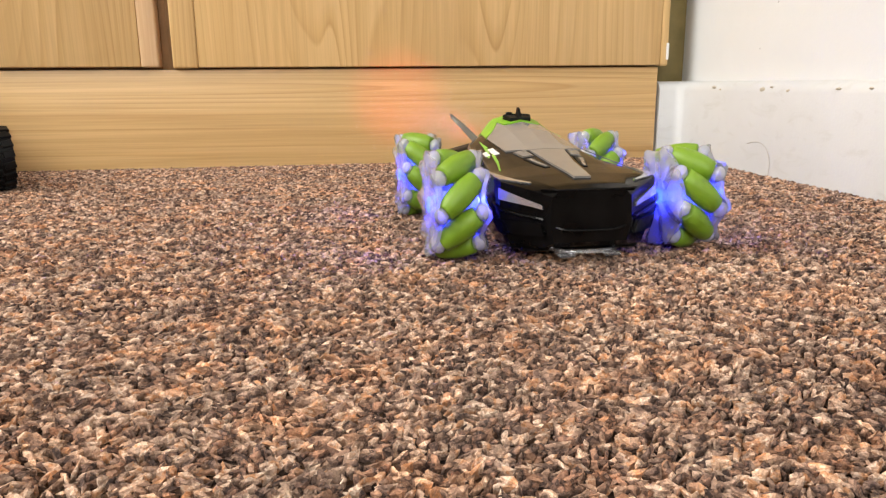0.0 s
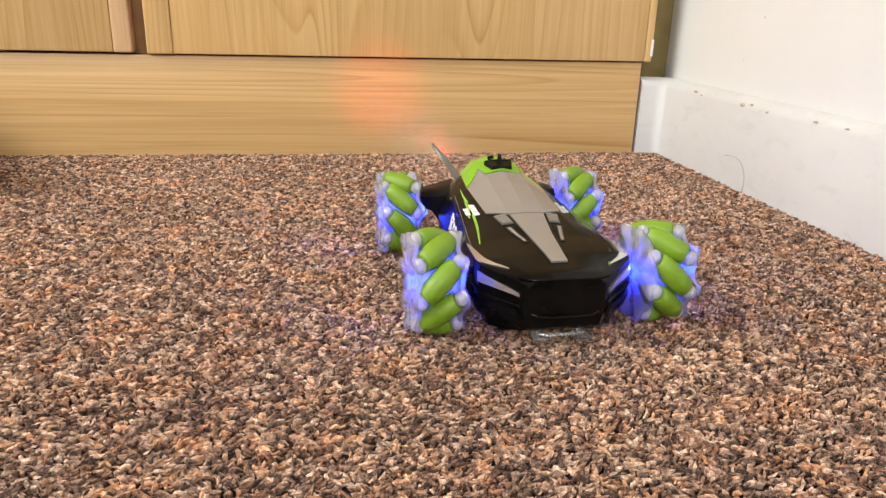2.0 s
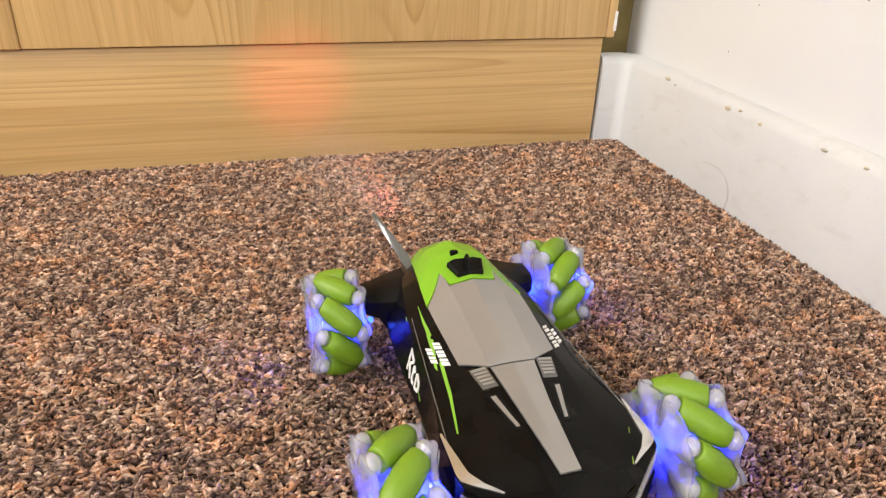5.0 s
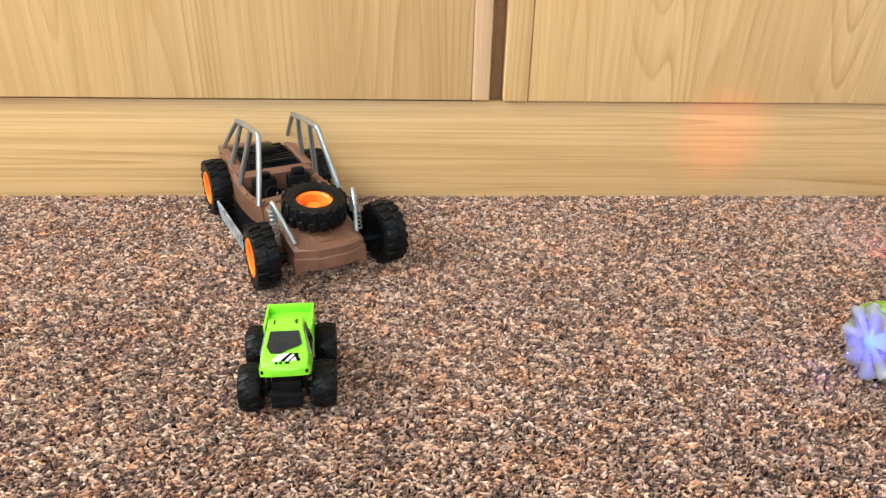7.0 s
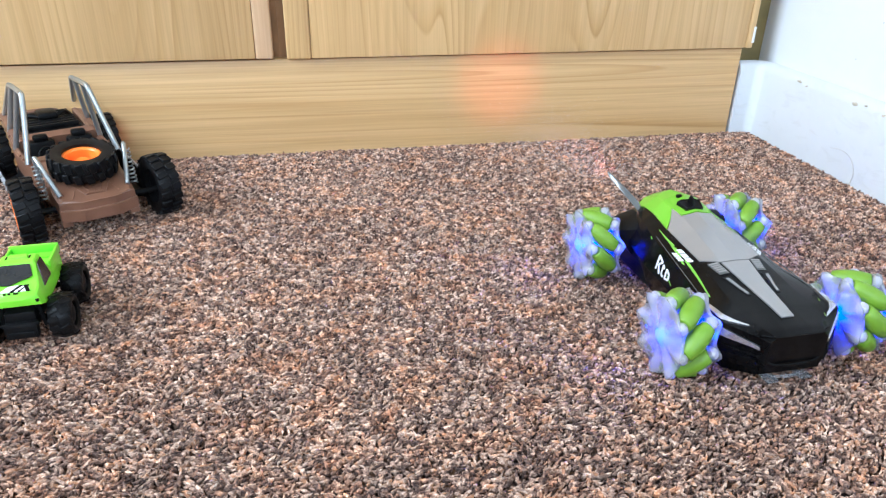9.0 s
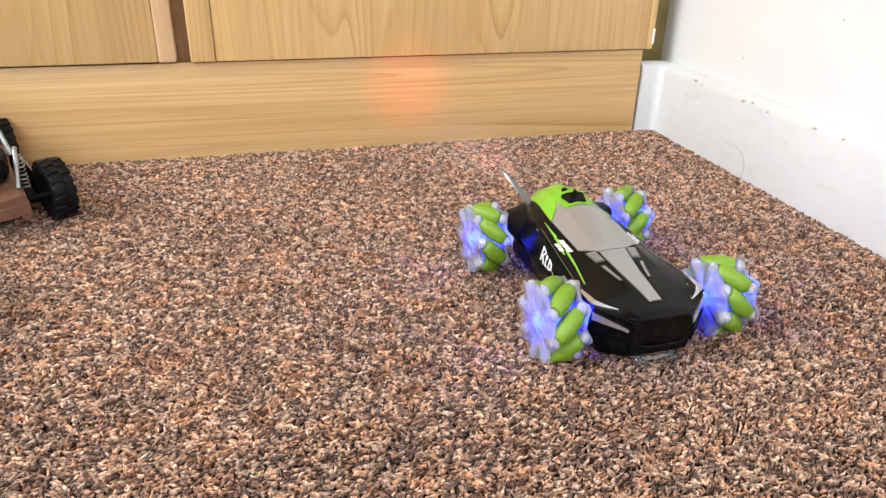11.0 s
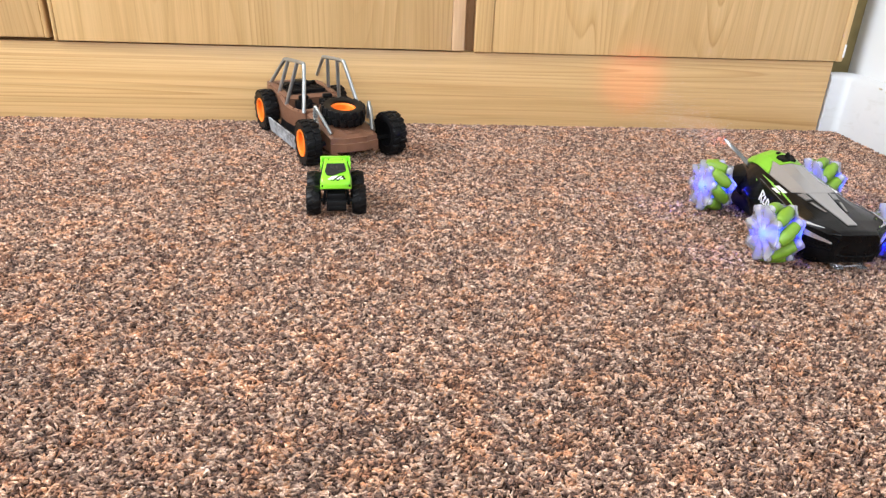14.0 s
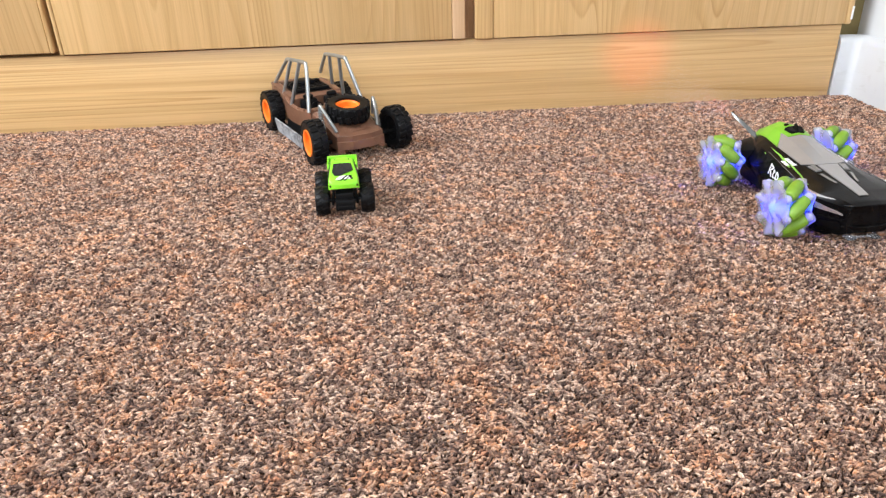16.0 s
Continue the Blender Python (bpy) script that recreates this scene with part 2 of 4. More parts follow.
def loft(rings, cap=True, closed=True, bm=None):
    """Skins a row of rings of equally many points."""
    b = bmesh.new()
    rows = [[b.verts.new(p) for p in r] for r in rings]
    n = len(rows[0])
    for r0, r1 in zip(rows, rows[1:]):
        for i in range(n if closed else n - 1):
            j = (i + 1) % n
            b.faces.new((r0[i], r0[j], r1[j], r1[i]))
    if cap:
        b.faces.new(rows[0][::-1])
        b.faces.new(rows[-1])
    return join(bm, b)


def lathe(profile, n=32, bm=None, cap=True, wave=None):
    """Turns (x, r) rows round the x axis."""
    rings = []
    for x, r in profile:
        rings.append([(x, (r * (wave(a) if wave else 1)) * math.cos(a), (r * (wave(a) if wave else 1)) * math.sin(a)) for a in (2 * math.pi * i / n for i in range(n))])
    return loft(rings, cap, True, bm)


def tube(points, r, n=8, bm=None):
    """A round rod along a line of points."""
    pts = [Vector(p) for p in points]
    rings, up = [], None
    for i, p in enumerate(pts):
        d = (pts[min(i + 1, len(pts) - 1)] - pts[max(i - 1, 0)]).normalized()
        side = d.cross(Vector((0, 0, 1)) if abs(d.z) < 0.9 else Vector((1, 0, 0))).normalized()
        if up is not None:
            side = (up - d * up.dot(d)).normalized()
        up = side
        other = d.cross(side)
        rings.append([p + (side * math.cos(a) + other * math.sin(a)) * r for a in (2 * math.pi * k / n for k in range(n))])
    return loft(rings, True, True, bm)


def soften(points, cut=0.25, times=2):
    """Rounds the bends of a line of points."""
    pts = [Vector(p) for p in points]
    for _ in range(times):
        out = [pts[0]]
        for a, b in zip(pts, pts[1:]):
            out += [a.lerp(b, cut), a.lerp(b, 1 - cut)]
        pts = out + [pts[-1]]
    return pts


def thing(name, label, category, m, group=""):
    ob = new(name)
    ob.empty_display_size = 0.02
    ob.matrix_basis = m
    return tagged(ob, label, category, group)


# ---- the room ----
XL, XR, YB, YF, H = -2.3, 0.448, -3.0, 1.5, 2.4
DOOR_Y, PLINTH_Y, SKIRT_X = 0.888, 0.897, 0.434


def structure(name, bm, mat, label, category):
    ob = part(name, bm, mat)
    return tagged(ob, label, category, kind="structure")


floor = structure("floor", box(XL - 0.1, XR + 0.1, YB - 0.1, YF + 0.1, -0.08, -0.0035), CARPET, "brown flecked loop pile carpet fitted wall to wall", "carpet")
structure("ceiling", box(XL - 0.1, XR + 0.1, YB - 0.1, YF + 0.1, H, H + 0.1), CEIL, "plain unseen ceiling, its white dulled to cut bounced light", "ceiling")
structure("wall_right", box(XR, XR + 0.1, YB - 0.1, YF + 0.1, -0.05, H), WALL, "white painted wall above a scuffed skirting board", "wall")
structure("wall_back", box(XL, XR, YF, YF + 0.1, -0.05, H), WALL, "white painted wall behind the cupboards", "wall")


def wall_with_opening(name, a0, a1, o0, o1, z0, z1, make):
    bm = make(a0, o0, -0.05, H)
    make(o1, a1, -0.05, H, bm)
    make(o0, o1, -0.05, z0, bm)
    make(o0, o1, z1, H, bm)
    return structure(name, bm, FAR_WALL, "unseen wall with a window opening, toned beige to cut bounced light", "wall")


wall_with_opening("wall_left", YB, YF, -0.7, 0.9, 1.1, 2.3, lambda a, b, z0, z1, bm=None: box(XL - 0.1, XL, a, b, z0, z1, bm=bm))
wall_with_opening("wall_near", XL, XR, -1.6, 0.2, 1.1, 2.3, lambda a, b, z0, z1, bm=None: box(a, b, YB - 0.1, YB, z0, z1, bm=bm))

# skirting along the right wall, with a chamfered top, and the short return beside the plinth
prof = [(0, -0.01), (0, 0.083), (0.004, 0.090), (0.0115, 0.0945), (0.0132, 0.0945), (0.0132, -0.01)]
line = [(0.4055, PLINTH_Y - 0.003, 0.0), (0.423, PLINTH_Y - 0.003, 0.0)]
line += [(0.423 + 0.011 * math.sin(radians(a)), PLINTH_Y - 0.014 + 0.011 * math.cos(radians(a)), radians(a)) for a in (15, 30, 45, 60, 75)]
line += [(SKIRT_X, PLINTH_Y - 0.014, math.pi / 2), (SKIRT_X, YB, math.pi / 2)]
skirting = structure("skirting_board", loft([[(x + d * math.sin(a), y + d * math.cos(a), z) for d, z in prof] for x, y, a in line]), SKIRT, "scuffed white painted skirting board along the wall", "skirting board")
# strip closing the recess by the wall; its dark olive carries the gap's shade
filler = structure("filler_strip", box(0.4035, XR - 0.0005, DOOR_Y + 0.034, DOOR_Y + 0.05, 0.0, 2.0, 0.0008), plastic("olive_gap_shade", (0.20, 0.155, 0.055), 0.6), "filler strip between cupboard and wall, dark olive for the shade of the gap", "trim")

# ---- fitted cupboards ----
TOP = 2.0
# carcass wood darkened to brown: the shade between the doors is in its colour
SHADED_EDGE = plastic("brown_shaded_edge", (0.27, 0.15, 0.065), 0.5)
plinth = part("plinth", box(-2.2, 0.402, PLINTH_Y, PLINTH_Y + 0.018, -0.01, 0.1125, 0.0006), WOOD_H)
tagged(plinth, "pale ash laminate plinth board under the cupboards", "plinth", kind="structure")


def cupboard(x0, x1, doors, label):
    """A tall unit: carcass and its doors (x0, x1, height of the lower edge)."""
    unit = thing("cupboard", label, "cupboard", pose((x0 + x1) / 2, DOOR_Y, 0), "fitted cupboards")
    cx = (x0 + x1) / 2
    part("carcass", box(x0 - cx, x1 - cx, 0.0205, 0.56, 0.1130, TOP, 0.0002), SHADED_EDGE, unit, "carcass edge, browned for the shade in the door gap")
    for a, b, z, left, right in doors:
        d = part("door", box(a - cx + left, b - cx - right, 0, 0.019, z, TOP, 0.0016), WOOD_V, unit)
        for e0, e1 in ((a - cx, a - cx + left - 0.0003), (b - cx - right + 0.0003, b - cx)):
            if e1 - e0 > 0.001:
                part("lipping", box(e0, e1, -0.0006, 0.0195, z - 0.0006, TOP, 0.0022, seg=3), LIPPING if e0 > 0.2 and a < -0.19 else WOOD_V, d, "ash edge strip of the door")
    return unit


end_unit = cupboard(-0.1920, 0.402, [(-0.184, 0.410, 0.1145, 0.028, 0.010)], "pale ash laminate cupboard with one closed door")
part("bared_edge", box(0.3022, 0.3055, -0.0012, 0.003, 0.121, 0.141, 0.0005), WHITE_PRINT, end_unit, "bared white patch on the door edge")
cupboard(-1.415, -0.1921, [(-0.8015, -0.199, 0.1155, 0.006, 0.020), (-1.41, -0.8085, 0.119, 0.02, 0.006)], "pale ash laminate cupboard with two closed doors")
cupboard(-2.2, -1.4155, [(-2.195, -1.425, 0.119, 0.01, 0.02)], "pale ash laminate cupboard with one closed door")

# ---- stunt car with roller wheels ----
# stations along the body: y, then (half width, height) of sill, flank, shoulder, canopy edge, crown, and height of the spine
BODY = [
    (-0.1000, (0.0200, 0.0125), (0.0225, 0.023), (0.0215, 0.0366), (0.0176, 0.0400), (0.0090, 0.0408), 0.0410),
    (-0.0950, (0.0235, 0.0090), (0.0268, 0.024), (0.0268, 0.0386), (0.0205, 0.0416), (0.0100, 0.0426), 0.0429),
    (-0.0800, (0.0375, 0.0065), (0.0445, 0.025), (0.0438, 0.0428), (0.0262, 0.0436), (0.0096, 0.0447), 0.0450),
    (-0.0740, (0.0385, 0.0065), (0.0458, 0.025), (0.0456, 0.0438), (0.0266, 0.0445), (0.0096, 0.0456), 0.0459),
    (-0.0500, (0.0385, 0.0065), (0.0452, 0.026), (0.0448, 0.0440), (0.0262, 0.0468), (0.0100, 0.0484), 0.0488),
    (-0.0231, (0.0375, 0.0070), (0.0430, 0.027), (0.0392, 0.0452), (0.0250, 0.0508), (0.0114, 0.0528), 0.0533),
    (-0.0154, (0.0375, 0.0070), (0.0428, 0.0275), (0.0385, 0.0458), (0.0246, 0.0520), (0.0119, 0.0550), 0.0559),
    (0.0150, (0.0370, 0.0085), (0.0430, 0.029), (0.0375, 0.0490), (0.0258, 0.0552), (0.0124, 0.0618), 0.0634),
    (0.0300, (0.0360, 0.0095), (0.0430, 0.030), (0.0365, 0.0505), (0.0260, 0.0566), (0.0124, 0.0642), 0.0662),
    (0.0470, (0.0330, 0.0140), (0.0420, 0.032), (0.0340, 0.0520), (0.0240, 0.0575), (0.0138, 0.0664), 0.0698),
    (0.0600, (0.0315, 0.0155), (0.0405, 0.033), (0.0315, 0.0520), (0.0222, 0.0580), (0.0138, 0.0676), 0.0716),
    (0.0760, (0.0280, 0.0180), (0.0370, 0.034), (0.0275, 0.0500), (0.0196, 0.0560), (0.0126, 0.0648), 0.0692),
    (0.0980, (0.0220, 0.0220), (0.0290, 0.034), (0.0220, 0.0445), (0.0155, 0.0480), (0.0096, 0.0540), 0.0570),
]


def section(y):
    """The row of (half width, height) of the body at y, from sill to spine."""
    y = min(max(y, BODY[0][0]), BODY[-1][0])
    for a, b in zip(BODY, BODY[1:]):
        if y <= b[0]:
            break
    f = (y - a[0]) / (b[0] - a[0])
    col = [((1 - f) * p[0] + f * q[0], (1 - f) * p[1] + f * q[1]) for p, q in zip(a[1:6], b[1:6])]
    return y, col + [(0.0, (1 - f) * a[6] + f * b[6])]


def hull(y, k, side):
    """A point of the body at y; k runs from the sill (0) over flank, shoulder, canopy edge and crown to the spine (5)."""
    y, col = section(y)
    i = min(int(k), 4)
    g = k - i
    return Vector((side * ((1 - g) * col[i][0] + g * col[i + 1][0]), y, (1 - g) * col[i][1] + g * col[i + 1][1]))


def deck(x, y):
    """The corner (y, k, side) of a panel that lies at x, y on the upper deck."""
    col = section(y)[1]
    w = abs(x)
    for i in (2, 3, 4):
        if w >= col[i + 1][0]:
            return y, i + min(max((col[i][0] - w) / (col[i][0] - col[i + 1][0]), 0), 1), -1 if x < 0 else 1
    return y, 5.0, 1


def skin(y, k, side, lift):
    e = 0.0015
    p = hull(y, k, side)
    n = (hull(y + e, k, side) - hull(y - e, k, side)).cross(hull(y, min(k + 0.05, 5), side) - hull(y, max(k - 0.05, 0), side)) * side
    if n.length < 1e-12:
        n = Vector((0, 0, 1))
    n.normalize()
    if n.x * side * (5 - k) * 0.4 + n.z < 0:
        n = -n
    return p + n * lift


def panel(corners, lift=0.0007, nu=8, nv=6, bm=None, sink=0.0016):
    """A thin raised piece on the body between corners (y, k, side), given in turn."""
    def at(u, v, h):
        (a, b, c, d) = corners
        w = [(1 - u) * (1 - v), u * (1 - v), u * v, (1 - u) * v]
        y = sum(q[0] * x for q, x in zip(corners, w))
        s = sum((q[2] * (5 - q[1])) * x for q, x in zip(corners, w))
        return skin(y, 5 - abs(s), 1 if s >= 0 else -1, h)
    b = bmesh.new()
    rows = [[b.verts.new(at(i / nu, j / nv, lift)) for i in range(nu + 1)] for j in range(nv + 1)]
    for r0, r1 in zip(rows, rows[1:]):
        for i in range(nu):
            b.faces.new((r0[i], r0[i + 1], r1[i + 1], r1[i]))
    rim = [(i, 0) for i in range(nu)] + [(nu, j) for j in range(nv)] + [(i, nv) for i in range(nu, 0, -1)] + [(0, j) for j in range(nv, 0, -1)]
    low = [b.verts.new(at(i / nu, j / nv, lift - sink)) for i, j in rim]
    top = [rows[j][i] for i, j in rim]
    for i in range(len(rim)):
        j = (i + 1) % len(rim)
        b.faces.new((top[i], low[i], low[j], top[j]))
    return join(bm, b)


CAR = pose(0.1300, 0.469, 0, 0, 0, 2.0)
WHEELS = ((-0.0674, -0.0672), (0.0662, -0.0672), (-0.0681, 0.0705), (0.0700, 0.0775))


def petal_disc(r, n=64):
    """A clear side plate of eight folded petals round the hub, the axle along x."""
    rows = [(0.0046, 0.0020), (0.0020, 0.0050), (0.0014, 0.0105), (-0.0004, r * 0.84), (0.0008, r * 0.985), (0.0030, r), (0.0044, r * 0.90), (0.0034, 0.0105), (0.0040, 0.0050), (0.0060, 0.0020)]
    rings = []
    for x, q in rows:
        f = min(max((q - 0.006) / (r - 0.006), 0), 1)
        ring = []
        for i in range(n):
            a = 2 * math.pi * i / n
            fold = math.cos(8 * a) + 0.25 * math.cos(16 * a + 0.7)
            w = q * (1 + 0.062 * f * fold)
            ring.append((x + 0.0016 * f * fold, w * math.cos(a), w * math.sin(a)))
        rings.append(ring)
    return finish(loft(rings), "disc", sharp=50)


def stunt_car():
    car = thing("stunt_car", "black and green toy stunt car with blue-lit roller wheels", "toy car", CAR)
    ks = (0, 0.5, 0.93, 1.0, 1.07, 1.5, 1.92, 2.0, 2.08, 2.5, 2.94, 3.0, 3.06, 3.5, 3.94, 4.0, 4.06, 4.5, 5.0)
    ys = sorted({round(-0.100 + 0.198 * i / 48, 4) for i in range(49)} | {q[0] for q in BODY})
    rings = [[hull(y, k, -1) for k in ks] + [hull(y, k, 1) for k in ks[-2::-1]] for y in ys]
    part("body", loft(rings), BLACK, car, "glossy black plastic body shell", sharp=24)
    # roof cover with its frame round the switch, windscreen facets and bonnet strip
    cover = panel([deck(-0.0122, 0.0350), deck(0.0122, 0.0350), deck(0.0142, 0.0490), deck(-0.0142, 0.0490)], 0.0016, 24, 10)
    panel([deck(-0.0142, 0.0485), deck(0.0142, 0.0485), (0.0965, 4.0, 1), (0.0965, 4.0, -1)], 0.0015, 24, 24, cover)
    for s in (-1, 1):
        panel([(0.0300, 3.0, s), (0.0480, 4.05, s), (0.0965, 4.05, s), (0.0965, 2.9, s)], 0.0014, 14, 24, cover)
    part("roof_cover", cover, GREEN, car, "lime green roof cover")
    screen = panel([(-0.0218, 4.0, -1), (-0.0218, 4.0, 1), (0.0346, 4.0, 1), (0.0346, 4.0, -1)], 0.0010, 16, 30)
    for s in (-1, 1):
        panel([(-0.0154, 3.02, s), (-0.0218, 4.01, s), (0.0475, 4.01, s), (0.0292, 3.02, s)], 0.0010, 12, 30, screen)
    part("windscreen", screen, SILVER, car, "silver-grey windscreen panel", sharp=9)
    part("bonnet_strip", panel([deck(-0.0046, -0.0850), deck(0.0046, -0.0850), deck(0.0110, -0.0226), deck(-0.0110, -0.0226)], 0.0011, 16, 30), SILVER, car, "silver-grey tapering bonnet strip")
    for s in (-1, 1):
        vent = part("bonnet_vent", panel([deck(s * 0.0186, -0.0335), deck(s * 0.0112, -0.0335), deck(s * 0.0128, -0.0210), deck(s * 0.0212, -0.0205)], 0.0005, 6, 6), DARK_SILVER, car, "ribbed silver bonnet vent")
        for i in range(5):
            f = i / 4
            y, x0, x1 = -0.0316 + 0.0090 * f, 0.0180 + 0.0024 * f, 0.0122 + 0.0012 * f
            part("vent_rib", panel([deck(s * x0, y), deck(s * x1, y), deck(s * x1, y + 0.0014), deck(s * x0, y + 0.0014)], 0.0009, 4, 2), SILVER, vent)
        part("bonnet_slot", panel([deck(s * 0.0128, -0.0590), deck(s * 0.0098, -0.0590), deck(s * 0.0122, -0.0365), deck(s * 0.0190, -0.0365)], 0.0004, 5, 8), MATT_BLACK, car, "black bonnet slot")
        part("slot_insert", panel([deck(s * 0.0122, -0.0575), deck(s * 0.0106, -0.0575), deck(s * 0.0146, -0.0385), deck(s * 0.0170, -0.0385)], 0.0008, 3, 8), SILVER, car)
        part("brow_trim", panel([(-0.0864, 2.55, s), (-0.0860, 2.62, s), deck(s * 0.0402, -0.0738), (-0.0770, 2.03, s)], 0.0009, 6, 8,
             panel([(-0.0770, 2.03, s), deck(s * 0.0402, -0.0738), (-0.0500, 2.07, s), (-0.0496, 2.03, s)], 0.0009, 6, 8)), CHROME, car, "silver headlamp brow trim")
        part("headlamp", panel([(-0.0966, 1.44, s), (-0.0964, 1.58, s), (-0.0790, 1.82, s), (-0.0795, 1.48, s)], 0.0009, 8, 6), CHROME, car, "silver painted headlamp")
        for k, q in ((0.62, 0.0008), (1.08, 0.0010)):
            edge = [skin(-0.0975 + 0.0255 * i / 12, k + 0.22 * (i / 12) ** 2, s, 0.0006) for i in range(13)]
            part("bumper_ridge", tube(edge, q, 8), BLACK, car)
        part("bumper_corner", panel([(-0.097, 0.45, s), (-0.096, 0.95, s), (-0.072, 0.90, s), (-0.068, 0.5, s)], 0.0022, 8, 5), BLACK, car)
        if s < 0:
            bolt = panel([(-0.052, 2.40, s), (-0.0522, 2.44, s), (-0.004, 2.66, s), (-0.009, 2.50, s)], 0.0003, 12, 2, None, 0.0006)
            panel([(-0.009, 2.30, s), (-0.012, 2.36, s), (0.008, 2.66, s), (0.009, 2.56, s)], 0.0003, 8, 2, bolt, 0.0006)
            panel([(0.004, 2.44, s), (0.003, 2.56, s), (0.013, 2.62, s), (0.013, 2.50, s)], 0.0003, 4, 2, bolt, 0.0006)
            panel([(0.011, 2.52, s), (0.011, 2.68, s), (0.036, 2.62, s), (0.0355, 2.59, s)], 0.0003, 8, 2, bolt, 0.0006)
            part("side_stripe", bolt, GREEN_PRINT, car, "green lightning stripe print")
        else:
            part("fender_stripe", panel([(-0.086, 2.62, s), (-0.086, 2.66, s), (-0.068, 2.46, s), (-0.068, 2.44, s)], 0.0003, 6, 1, None, 0.0006), ROLLER, car)
        part("shoulder_line", panel([(-0.055, 2.10, s), (-0.055, 2.13, s), (0.030, 2.22, s), (0.030, 2.18, s)], 0.0003, 16, 1, None, 0.0006), DARK_SILVER, car)
        part("flank_stripe", panel([(-0.012, 1.22, s), (-0.0115, 1.27, s), (0.034, 1.97, s), (0.035, 1.94, s)], 0.0003, 10, 1, None, 0.0006), GREEN_PRINT, car)
        # illegible print in two rows and the maker's mark, as plain bars and strokes
        for row, k0, k1, n in ((0, 2.56, 2.80, 6), (1, 2.26, 2.46, 4)):
            for i in range(n):
                y, w = 0.0035 - 0.0030 * i - 0.0010 * row, 0.0021 if i % 2 else 0.0015
                part("print_bar", panel([(y + 0.0010, k0, s), (y - 0.0014, k1, s), (y + w - 0.0014, k1 + 0.01, s), (y + w + 0.0010, k0 + 0.01, s)], 0.0005, 2, 3, None, 0.0008), WHITE_PRINT, car)
        for y0, k0, y1, k1 in ((0.012, 1.25, 0.0130, 1.80), (0.0130, 1.76, 0.0065, 1.66), (0.0065, 1.66, 0.0105, 1.48), (0.0105, 1.48, 0.0060, 1.2),
                               (0.0045, 1.62, 0.0020, 1.52), (0.0045, 1.62, 0.0035, 1.26), (0.0035, 1.26, 0.0005, 1.24),
                               (-0.0010, 1.6, -0.0020, 1.24), (-0.0010, 1.6, -0.0055, 1.5), (-0.0055, 1.5, -0.0065, 1.3), (-0.0065, 1.3, -0.0020, 1.24)):
            dy, dk = y1 - y0, (k1 - k0) * 0.018
            q = math.hypot(dy, dk) or 1
            py, pk = -dk / q * 0.0007, dy / q * 0.0007 / 0.018
            part("brush_stroke", panel([(y0 - py, k0 - pk, s), (y0 + py, k0 + pk, s), (y1 + py, k1 + pk, s), (y1 - py, k1 - pk, s)], 0.0005, 2, 4, None, 0.0008), WHITE_PRINT, car)
    part("nose_ridge", tube(soften([(-0.0205, -0.0985, 0.0215), (-0.0150, -0.1018, 0.0190), (0.0150, -0.1018, 0.0190), (0.0205, -0.0985, 0.0215)]), 0.0008, 8), BLACK, car)
    part("nose_ridge", tube(soften([(-0.0262, -0.0952, 0.0402), (-0.0178, -0.0998, 0.0402), (0.0178, -0.0998, 0.0402), (0.0262, -0.0952, 0.0402)], 0.12), 0.0007, 8), BLACK, car)
    # switch and fin on the roof
    well = [(-0.0100, 0.0050), (-0.0072, -0.0058), (0.0072, -0.0058), (0.0100, 0.0050), (0.0060, 0.0072), (-0.0060, 0.0072)]
    sw = part("switch_well", loft([[(x * f, y * f, z) for x, y in well] for z, f in ((-0.0020, 1.0), (0.0008, 1.0), (0.0014, 0.93), (0.0006, 0.82))]), MATT_BLACK, car, "black switch recess", m=pose(0, 0.0432, 0.0704, 10))
    part("roof_fin", loft([[(-0.0012, -0.0045, 0.0005), (0.0012, -0.0045, 0.0005), (0.0012, 0.0045, 0.0005), (-0.0012, 0.0045, 0.0005)],
                           [(-0.0007, -0.0005, 0.0062), (0.0007, -0.0005, 0.0062), (0.0007, 0.0035, 0.0066), (-0.0007, 0.0035, 0.0066)]]), MATT_BLACK, sw, "small black fin")
    part("roof_button", box(-0.0052, -0.0008, 0.0560, 0.0590, 0.0705, 0.0738, 0.0006), MATT_BLACK, car)
    # tail wing, exhaust and lights
    part("tail_wing", loft([[(-(0.0195 + 0.0012 * c), 0.078 + q, 0.0505 + h) for c, q, h in ((-1, 0, -0.0040), (1, 0, -0.0040), (1, 0.014, 0.0035), (-1, 0.014, 0.0035))],
                            [(-(0.0262 + 0.0010 * c), 0.104 + q, 0.0605 + h) for c, q, h in ((-1, 0, -0.0028), (1, 0, -0.0028), (1, 0.004, 0.0022), (-1, 0.004, 0.0022))],
                            [(-(0.0330 + 0.0008 * c), 0.124 + q, 0.0690 + h) for c, q, h in ((-1, 0, -0.0014), (1, 0, -0.0014), (1, 0.002, 0.0012), (-1, 0.002, 0.0012))]]), DARK_SILVER, car, "thin dark silver tail wing")
    part("exhaust", lathe([(0, 0.013), (0.012, 0.0135), (0.014, 0.012), (0.014, 0.010), (0.004, 0.009)], 28), CHROME, car, "round silver exhaust nozzle", m=pose(0, 0.090, 0.034, 0, 0, 90))
    for s in (-1, 1):
        part("tail_lamp", lathe([(0, 0.003), (0.002, 0.003), (0.0035, 0.0015)], 14), RED_LED, car, "glowing red tail lamp", m=pose(s * 0.013, 0.0965, 0.035, 0, 0, 90))
    part("chassis", box(-0.034, 0.034, -0.086, 0.088, 0.0045, 0.020, 0.003), MATT_BLACK, car, "matt black chassis")
